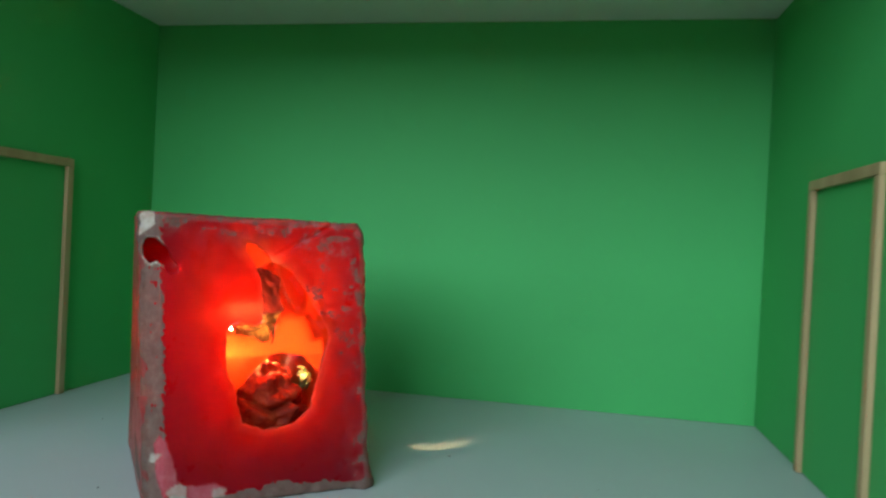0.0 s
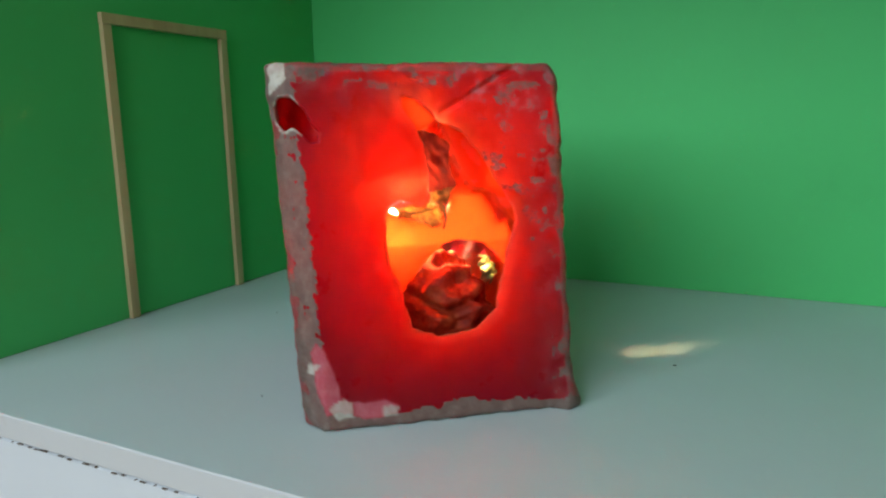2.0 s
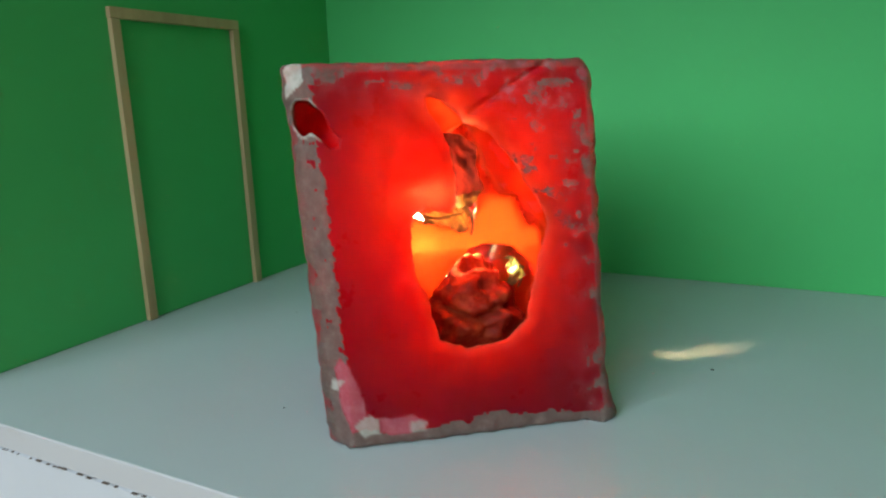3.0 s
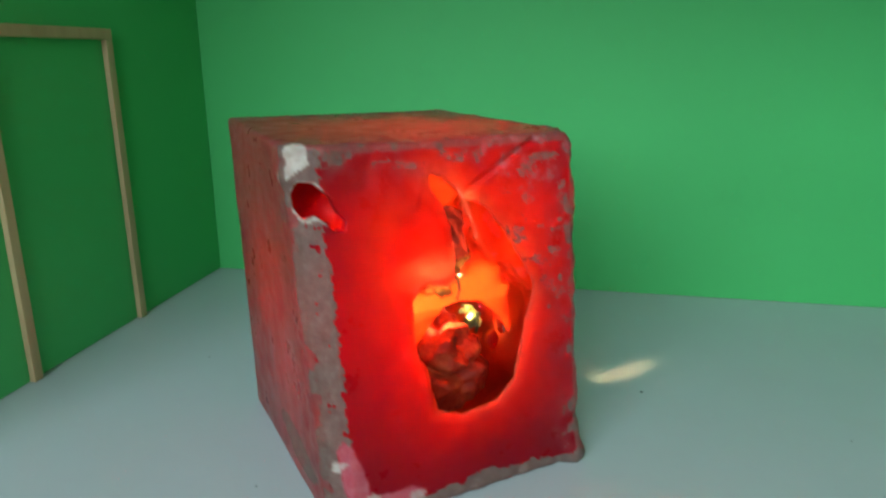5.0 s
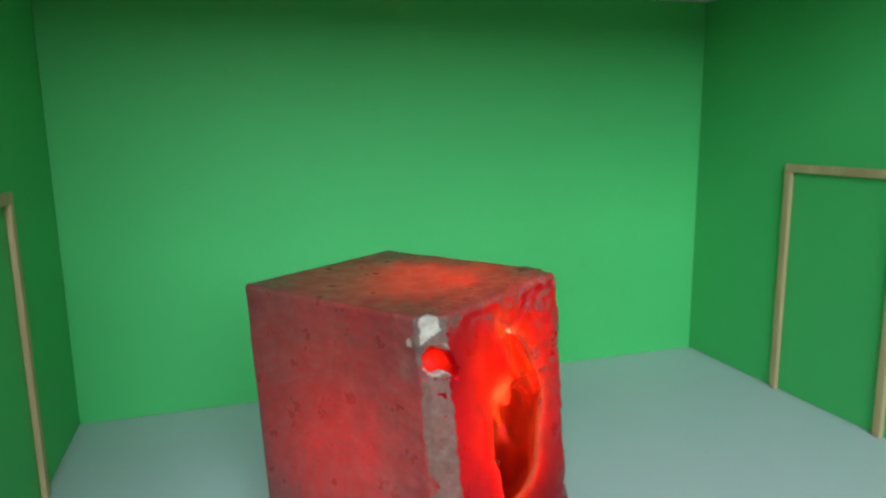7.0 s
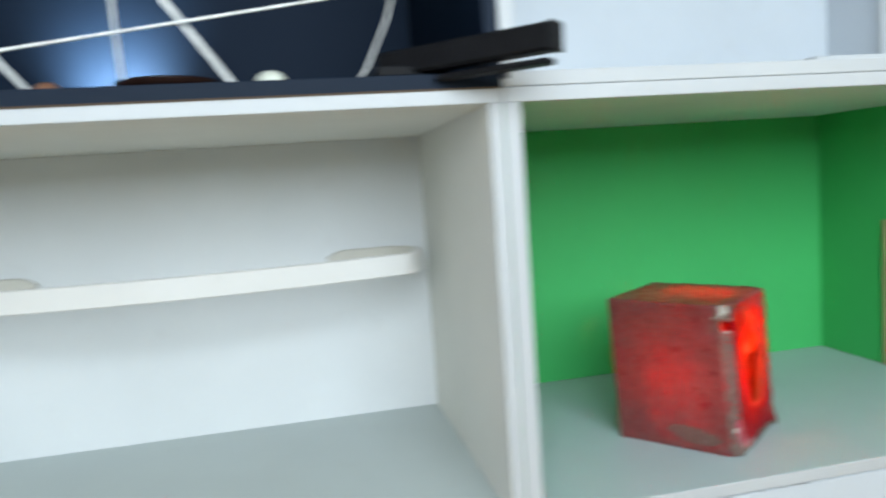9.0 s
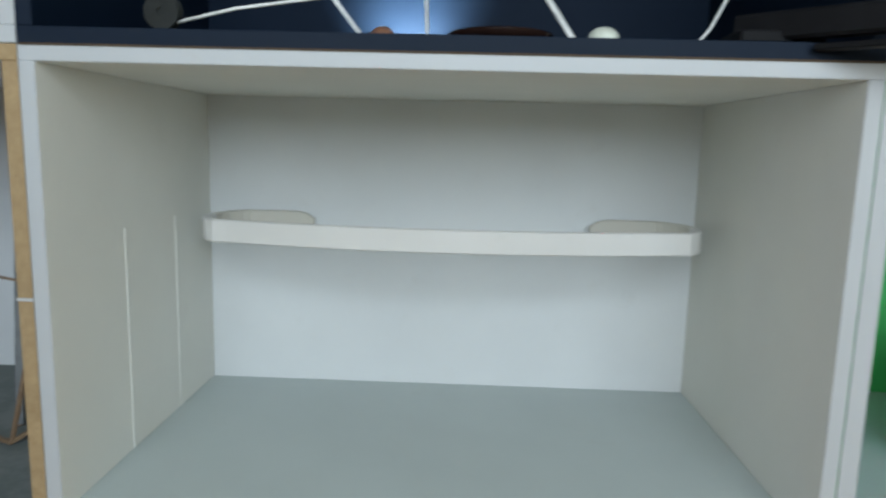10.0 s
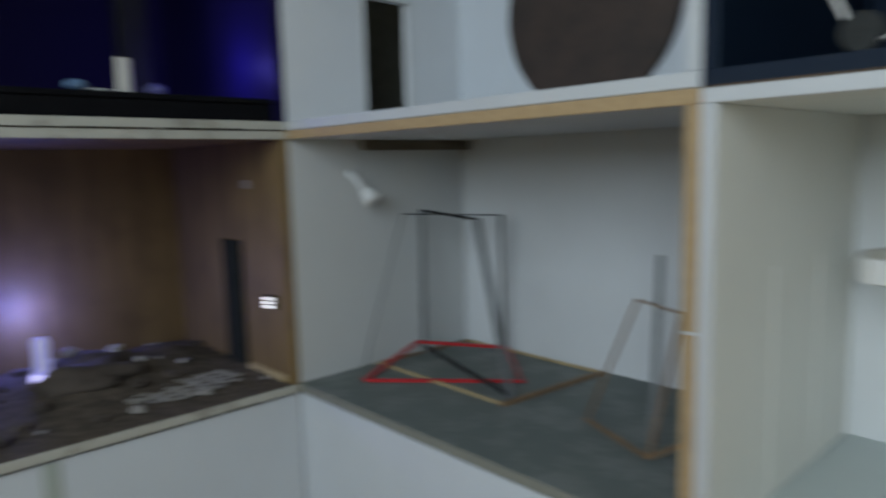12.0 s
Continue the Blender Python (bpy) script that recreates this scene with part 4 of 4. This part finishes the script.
_b = lathe([(0, 0), (0.009, 0.001), (0.013, 0.009), (0.0205, 0.031), (0.0190, 0.031), (0.010, 0.013), (0, 0.012)], (-1.561, 0.150, 1.261), 20, tilt=_dir.to_track_quat("Z", "Y").to_matrix().to_4x4())
part("shade", _b, M_WHITE, _sl, smooth=True)
solo("edge_clip", box(-0.8165, -0.799, -0.0012, -0.0002, 1.126, 1.129, 0), M_WHITE_EDGE, "thin white clip across the raw board edge", "clip")

# ---- white box above the green one ----
solo("white_board", box(0.395, 0.622, 0.020, 0.110, UP + 0.0002, UP + 0.0075, 0.0012), M_WHITE_EDGE, "thin white board lying on the white floor", "board")
_tr = thing("doorway_trim", (0.78, 0.32, UP), label="narrow white trim beside a doorway in the wall", category="trim", kind="structure")
part("jamb", box(0.7790, 0.7839, 0.3152, 0.3250, UP + 0.0005, UP + 0.285, 0.0006), M_WHITE_EDGE, _tr)
# backings added behind both doorways; the second is dark to stand for shade
solo("doorway_backing", box(0.93, 0.94, -0.02, 0.45, UP - T, UTOP + T), M_LIGHTGREY, "added plain grey backing behind the doorway", "panel", kind="structure")
solo("doorway_backing", box(-1.75, -1.74, 0.02, 0.45, UP - T, UTOP + T), plain("doorway_dark_backing", (0.07, 0.072, 0.062), 0.8), "added backing behind the doorway, its shade put into dark grey", "panel", kind="structure")
_tr = thing("doorway_trim", (-1.58, 0.18, UP), label="narrow white trim beside a dark doorway", category="trim", kind="structure")
part("jamb", box(-1.5838, -1.5815, 0.1770, 0.1830, UP + 0.0005, UP + 0.249, 0.0006), M_LIGHTGREY, _tr)
part("jamb", box(-1.5838, -1.5815, 0.2942, 0.3000, UP + 0.0005, UP + 0.249, 0.0006), M_LIGHTGREY, _tr)
part("lintel", box(-1.5838, -1.5815, 0.1832, 0.2940, UP + 0.2432, UP + 0.249, 0.0005), M_LIGHTGREY, _tr)

# ---- upper white box: a round dark disc on its back wall ----
_m, _nt, _p = mat_new("dark_rusty_disc")
_vc = coords(_nt)
_nt.links.new(mixc(_nt, ramp(_nt, noise_tex(_nt, _vc, 90.0, 3.0, 0.8), [(0.70, (0, 0, 0)), (0.78, (0.5, 0.5, 0.5))]), ramp(_nt, noise_tex(_nt, _vc, 16.0, 6.0, 0.65), [(0.3, (0.022, 0.016, 0.013)), (0.7, (0.055, 0.034, 0.026))]), (0.16, 0.10, 0.075)), _p.inputs["Base Color"])
_p.inputs["Roughness"].default_value = 0.6
_wd = thing("wall_disc", (-1.24, 0.4436, 1.400), label="large round dark brown disc on the white back wall", category="disc")
_rx = Matrix.Rotation(radians(90), 4, "X")
part("face", lathe([(0, 0.0002), (0.181, 0.0002), (0.181, 0.0105), (0.10, 0.0112), (0, 0.0112)], (-1.24, 0.4436, 1.590), 72, tilt=_rx), _m, _wd)
part("rim", lathe([(0.1812, 0.0002), (0.188, 0.0002), (0.190, 0.003), (0.190, 0.010), (0.187, 0.0128), (0.183, 0.0128), (0.1812, 0.011), (0.1812, 0.0002)], (-1.24, 0.4436, 1.590), 72, tilt=_rx), _m, _wd)

# ---- navy box: cords, plate, balls ----
def cord(pts, r, label, flat=1.0):
    solo("cord", tube(pts, r, 8, flat=flat), M_CORD, label, "cord", "white cords in the navy box", smooth=True)


_ux = UP + 0.001
cord([(-0.655, 0.020, 1.398), (-0.60, 0.023, 1.412), (-0.45, 0.036, 1.436), (-0.311, 0.050, 1.459), (-0.03, 0.075, 1.505), (-0.017, 0.076, 1.507)], 0.0017, "thin white cord stretched across the navy box")
cord([(-0.680, 0.020, 1.415), (-0.699, 0.020, 1.456), (-0.745, 0.022, 1.56), (-0.7835, 0.024, 1.645)], 0.0026, "grey-white cord rising from a spool", 0.6)
cord([(-0.494, 0.150, _ux + 0.001), (-0.502, 0.150, 1.412), (-0.560, 0.150, 1.485), (-0.700, 0.150, 1.662), (-0.7835, 0.150, 1.768)], 0.0034, "flat white tape slanting down to the floor", 0.4)
cord([(-0.418, 0.290, _ux + 0.001), (-0.434, 0.298, 1.43), (-0.437, 0.300, 1.50), (-0.440, 0.300, 1.70), (-0.441, 0.300, UTOP)], 0.0034, "pale tape hanging down to the floor", 0.4)
cord([(-0.268, 0.060, _ux + 0.001), (-0.276, 0.060, 1.398), (-0.320, 0.060, 1.461), (-0.460, 0.060, 1.662), (-0.588, 0.060, UTOP)], 0.0040, "bright white tape slanting down to the floor", 0.4)
cord([(-0.150, 0.098, _ux), (-0.137, 0.100, 1.404), (-0.128, 0.100, 1.415), (-0.102, 0.100, 1.468), (-0.060, 0.100, 1.60), (-0.017, 0.100, 1.74)], 0.0016, "thin grey wire bent near the floor")
_sp = thing("spool", (-0.668, 0.020, UP), label="small round grey spool standing on its edge", category="spool")
_gr = plain("smoky_plastic", (0.024, 0.026, 0.025), 0.4)
for _dy in (0.0, 0.010):
    part("flange", lathe([(0.004, 0), (0.0165, 0), (0.0172, 0.001), (0.0165, 0.002), (0.004, 0.002), (0.004, 0)], (-0.668, 0.015 + _dy, UP + 0.0174), 28, tilt=_rx), _gr, _sp, smooth=False)
part("core", lathe([(0, 0.0), (0.0075, 0.0), (0.0075, 0.009), (0, 0.009)], (-0.668, 0.0235, UP + 0.0174), 20, tilt=_rx), _gr, _sp, smooth=False)
_pl = plain("dark_brown_glaze", (0.018, 0.009, 0.007), 0.2)
_b = lathe([(0, 0.006), (0.020, 0.006), (0.048, 0.012), (0.056, 0.0195), (0.0545, 0.0215), (0.046, 0.0155), (0.020, 0.0095), (0, 0.0095)], (-0.345, 0.100, UP - 0.0055), 40)
solo("plate", _b, _pl, "dark brown glazed plate on the navy floor", "plate", smooth=True)
solo("ball", lump((-0.472, 0.120, UP + 0.0125), (0.0145, 0.014, 0.0128), 2, 0.05, 3), plain("brown_ball", (0.22, 0.10, 0.055), 0.5), "small brown ball on the navy floor", "ball", "balls in the navy box", smooth=True)
solo("ball", lump((-0.432, 0.130, UP + 0.0100), (0.0105, 0.010, 0.0102), 3, 0.05, 3), plain("grey_ball", (0.12, 0.12, 0.13), 0.5), "small dark grey ball on the navy floor", "ball", "balls in the navy box", smooth=True)
solo("ball", lump((-0.2365, 0.105, UP + 0.0135), (0.0170, 0.0165, 0.0136), 4, 0.02, 3), plain("ivory_ball", (0.66, 0.68, 0.58), 0.4), "ivory white ball on the navy floor", "ball", "balls in the navy box", smooth=True)
_bl = thing("floor_led", (-0.47, 0.36, UP), label="small blue-white light on the navy floor", category="lamp")
part("housing", lathe([(0, 0), (0.013, 0), (0.013, 0.010), (0.011, 0.011), (0, 0.011)], (-0.47, 0.36, UP), 20), M_BLACK, _bl)
part("diffuser", lathe([(0, 0.0112), (0.010, 0.0112), (0.007, 0.015), (0, 0.0165)], (-0.47, 0.36, UP), 20), glowing("blue_white_led", (0.55, 0.75, 1.0), 8.0), _bl, smooth=True)
_l = bpy.data.lights.new("navy_led", "SPOT")
_l.energy, _l.color, _l.shadow_soft_size, _l.spot_size, _l.spot_blend = 14.0, (0.80, 0.95, 1.0), 0.01, radians(105), 1.0
new("navy_led", _l).matrix_world = look((-0.47, 0.355, UP + 0.030), (-0.47, 0.444, UP + 0.085))

# black clip-on lamp lying across the corner
_ar = thing("clip_lamp", (-0.06, 0.0, UP), label="black clip-on lamp jutting out over the front edge", category="clip lamp")
_p0, _p1 = Vector((-0.118, 0.052, UP + 0.017)), Vector((0.024, -0.092, 1.404))
_dd = (_p1 - _p0).normalized()
part("body", bar(_p0, _p1, 0.024, 0.026, bev=0.003), M_BLACK, _ar)
part("end_cap", bar(_p1 - _dd * 0.001, _p1 + _dd * 0.004, 0.026, 0.0285, bev=0.002), M_BLACK, _ar)
_dn = Vector((0, 0, -0.0215))
part("lower_bar", bar(_p0 + _dd * 0.075 + _dn, _p1 + _dn - _dd * 0.004, 0.020, 0.0055, bev=0.001), M_BLACK, _ar)
_s = _p0.lerp(_p1, 0.74) + _dn
part("screw", tube([_s, _s + Vector((0, 0, -0.0095))], 0.0032, 10), M_BLACK, _ar)
part("clamp", box(-0.130, -0.052, 0.010, 0.062, UP + 0.0002, UP + 0.012, 0.002), M_BLACK, _ar)

# ---- violet box ----
WX = -1.584
_bs = thing("black_step", (WX - 0.25, -0.4, UP), label="low black platform filling the violet box floor", category="platform")
_bm = plain("black_platform", (0.004, 0.004, 0.005), 0.8)
part("top_board", box(WX - 0.482, WX - 0.010, -0.782, -0.018, UP + 0.0300, UP + 0.040, 0.002), _bm, _bs)
part("front_board", box(WX - 0.022, WX - 0.013, -0.781, -0.019, UP + 0.0003, UP + 0.0297, 0.001), _bm, _bs)
part("back_board", box(WX - 0.480, WX - 0.470, -0.781, -0.019, UP + 0.0003, UP + 0.0297, 0.001), _bm, _bs)
_pz = UP + 0.0402
_tw = thing("white_tower", (WX - 0.045, -0.260, _pz), label="small white cylinder standing on black platform", category="cylinder")
part("shaft", lathe([(0, 0), (0.0100, 0), (0.0090, 0.054), (0.0085, 0.056), (0, 0.056)], (WX - 0.045, -0.260, _pz), 24), M_DIMCREAM, _tw, smooth=False)
solo("saucer", lathe([(0, 0), (0.016, 0.0005), (0.021, 0.004), (0.0195, 0.0045), (0.014, 0.002), (0, 0.002)], (WX - 0.040, -0.300, _pz), 24), M_LIGHTGREY, "small pale saucer on black platform", "saucer", smooth=True)
solo("glass_pebble", lump((WX - 0.03, -0.335, _pz + 0.0085), (0.014, 0.014, 0.0088), 5, 0.2, 3), plain("blue_grey_glass", (0.10, 0.17, 0.28), 0.2), "blue-grey glass pebble on black platform", "pebble", smooth=True)
solo("glass_pebble", lump((WX - 0.09, -0.195, _pz + 0.0125), (0.016, 0.016, 0.0128), 6, 0.2, 3), plain("violet_glass", (0.12, 0.12, 0.30), 0.25), "violet glass pebble on black platform", "pebble", smooth=True)
_dp = thing("dark_post", (WX - 0.20, -0.12, _pz), label="dark upright post standing in the violet box", category="post")
part("post", box(WX - 0.215, WX - 0.185, -0.215, -0.165, _pz, UTOP - 0.002, 0.002), M_BLACK, _dp)
_vl = thing("blue_led", (WX - 0.12, -0.035, _pz), label="small blue light beside the violet wall", category="lamp")
part("housing", lathe([(0, 0), (0.010, 0), (0.010, 0.006), (0, 0.006)], (WX - 0.12, -0.040, _pz), 18), M_BLACK, _vl)
part("diffuser", lathe([(0, 0.0062), (0.008, 0.0062), (0.005, 0.010), (0, 0.011)], (WX - 0.12, -0.040, _pz), 18), glowing("blue_led_light", (0.10, 0.12, 1.0), 5.0), _vl, smooth=True)
_l = bpy.data.lights.new("violet_led", "POINT")
_l.energy, _l.color, _l.shadow_soft_size = 1.0, (0.16, 0.14, 1.0), 0.012
new("violet_led", _l).location = (WX - 0.12, -0.085, _pz + 0.07)

# ---- brown box: earth, rubble, small lights ----
BR = FLOOR


def heap(x, y):
    """Height of the earth."""
    return 0.062 * math.exp(-(((x - (WX - 0.29)) / 0.11) ** 2 + ((y + 0.29) / 0.12) ** 2)) + 0.03 * math.exp(-(((x - (WX - 0.33)) / 0.10) ** 2 + ((y + 0.12) / 0.07) ** 2))


_b = bmesh.new()
_n = 40
_grid = [[None] * (_n + 1) for _ in range(_n + 1)]
for _i in range(_n + 1):
    for _j in range(_n + 1):
        _x, _y = WX - 0.010 - 0.478 * _i / _n, -0.782 + 0.764 * _j / _n
        _h = heap(_x, _y)
        _h += 0.0045 * (1 + noise.noise(Vector((_x, _y, 0)) * 30)) + 0.0025 * noise.noise(Vector((_x, _y, 3)) * 90)
        _grid[_i][_j] = _b.verts.new((_x, _y, BR + 0.0005 + max(0.0, _h) * min(1, 6 * _i / _n)))
for _i in range(_n):
    for _j in range(_n):
        _b.faces.new((_grid[_i][_j], _grid[_i][_j + 1], _grid[_i + 1][_j + 1], _grid[_i + 1][_j]))
solo("earth_heap", _b, M_SOIL, "heaped dark earth and dust on the box floor", "earth", kind="stuff", smooth=True)
_tm = thing("mosaic", (WX - 0.11, -0.15, BR), rz=12, label="mosaic of small pale tiles lying on the earth floor", category="mosaic")
_tile_m = plain("pale_tile", (0.27, 0.255, 0.235), 0.6, 0, 0.5, 60.0)
_tmesh = None
for _i in range(12):
    for _j in range(14):
        if (_i - 5.0) ** 2 / 26 + (_j - 8.5) ** 2 / 34 + 0.25 * math.sin(7 * _i + 3 * _j) < 1 and not (_i % 2 == 0 and _j % 2 == 0):
            if _tmesh is None:
                _tmesh = mesh_ob("tile", box(-0.0060, 0.0060, -0.0085, 0.0085, 0, 0.003, 0.0006), _tile_m)
                _tl = _tmesh
            else:
                _tl = new("tile", _tmesh.data)
            _tl.parent = _tm
            _tl.matrix_local = pose(-0.082 + 0.0135 * _i, -0.172 + 0.019 * _j, 0.0078 + 0.0006 * math.sin(3 * _i + _j), 0, 0, 3 * math.sin(5 * _i + 2 * _j))
random.seed(11)
_pale, _dark = plain("pale_rubble", (0.34, 0.32, 0.30), 0.8), plain("dark_rubble", (0.07, 0.055, 0.045), 0.9)
for _k in range(46):
    _x, _y = WX - 0.03 - 0.36 * random.random(), -0.70 + 0.67 * random.random()
    _s = 0.005 + 0.011 * random.random() ** 2
    solo("rubble_stone", lump((_x, _y, BR + 0.004 + 0.5 * _s + heap(_x, _y)), (_s * 1.3, _s, _s * 0.7), _k + 1, 0.45, 1), _pale if random.random() < 0.35 else _dark, "small broken rubble stone on dark earth", "stone", "rubble in the brown box")
for _x, _y, _s in ((WX - 0.30, -0.235, 0.014), (WX - 0.31, -0.315, 0.015), (WX - 0.30, -0.345, 0.010), (WX - 0.25, -0.205, 0.009), (WX - 0.22, -0.262, 0.008)):
    solo("plaster_lump", lump((_x, _y, BR + 0.003 + heap(_x, _y) + 0.4 * _s), (_s * 1.1, _s, _s * 0.8), _x * 9, 0.35, 2), plain("white_plaster", (0.36, 0.35, 0.34), 0.85, 0, 0.5), "white broken plaster lump on the earth heap", "plaster lump", "plaster lumps", smooth=False)
solo("dark_bag", lump((WX - 0.22, -0.305, BR + 0.032), (0.050, 0.078, 0.032), 21, 0.75, 3), _dark, "crumpled dark cloth bag lying on the earth", "bag", smooth=True)
# glass jar over a violet-white light
_jr = thing("glowing_jar", (WX - 0.25, -0.372, BR), label="small jar with violet-white light in brown box", category="jar lamp")
part("base", lathe([(0, 0.030), (0.018, 0.030), (0.019, 0.036), (0.017, 0.052), (0, 0.052)], (WX - 0.25, -0.372, BR), 22), glowing("violet_white_glow", (0.60, 0.58, 1.0), 2.0), _jr, smooth=True)
part("neck", lathe([(0, 0.0525), (0.014, 0.0525), (0.011, 0.085), (0.012, 0.11), (0.008, 0.118), (0, 0.119)], (WX - 0.25, -0.372, BR), 22), glowing("pale_violet_glow", (0.55, 0.55, 1.0), 0.45), _jr, smooth=True)
part("foot", lathe([(0, 0.0005), (0.022, 0.0005), (0.022, 0.0295), (0, 0.0295)], (WX - 0.25, -0.372, BR), 22), M_BLACK, _jr)
# unseen light added behind the jar, near the back wall, for its violet glow
_l = bpy.data.lights.new("back_wall_glow", "POINT")
_l.energy, _l.color, _l.shadow_soft_size = 2.0, (0.20, 0.23, 1.0), 0.02
new("back_wall_glow", _l).location = (WX - 0.420, -0.355, BR + 0.125)
# three-bar light on the side wall
_wl = thing("bar_light", (-1.640, -0.0165, 1.040), label="small lit light with three white bars on brown wall", category="lamp")
part("housing", box(-1.657, -1.623, -0.0255, -0.0163, 1.040, 1.066, 0.0012), M_BLACK, _wl)
_lm = glowing("white_led_bar", (0.95, 0.96, 1.0), 3.0)
for _z0 in (1.0425, 1.0505, 1.0585):
    part("light_bar", box(-1.654, -1.626, -0.0275, -0.0257, _z0, _z0 + 0.0038, 0.0006), _lm, _wl)
solo("model_door", box(-1.838, -1.758, -0.0220, -0.0163, BR + 0.004, 1.163, 0.0008), plain("dark_door_paint", (0.020, 0.022, 0.018), 0.9), "dark narrow miniature door on brown wall", "door")
solo("floor_strip", bar((-1.60, -0.0205, BR + 0.010), (-1.74, -0.0205, BR + 0.010), 0.007, 0.012), M_PINE, "pale wooden strip along the brown wall foot", "strip")
solo("wall_tag", box(-1.735, -1.712, -0.0185, -0.0163, 1.268, 1.284, 0.0005), _pale, "small pale tag on the brown wall", "tag")

# thin seams between the stacked boxes
_sm = wood("seam_wood", (0.10, 0.065, 0.035), (0.035, 0.022, 0.014), 40.0, (0.1, 1, 1), 0.8)
solo("seam_strip", box(-0.798, -0.002, -0.0007, -0.0001, 1.3716, 1.3738, 0), _sm, "thin dark brown seam between stacked boxes", "seam", kind="structure")
_b, _yy = bmesh.new(), -0.79
random.seed(23)
while _yy < -0.02:
    _ln = 0.03 + 0.12 * random.random()
    box(WX + 0.0001, WX + 0.0008, _yy, min(_yy + _ln, -0.005), 1.3712 + 0.0008 * random.random(), 1.3738 + 0.0016 * random.random(), 0, _b)
    _yy += _ln + 0.012 * random.random()
solo("seam_strip", _b, M_CRACK, "ragged dark seam between stacked boxes", "seam", kind="structure")
_b, _yy = bmesh.new(), -0.79
while _yy < -0.03:
    _ln = 0.02 + 0.10 * random.random()
    _zz = FLOOR - T - 0.0016
    box(WX + 0.0001, WX + 0.0008, _yy, min(_yy + _ln, -0.006), _zz, _zz + 0.0012 + 0.0016 * random.random(), 0, _b)
    _yy += _ln + 0.006 * random.random()
solo("seam_strip", _b, M_CRACK, "ragged dark seam under the worn box edge", "seam", kind="structure")
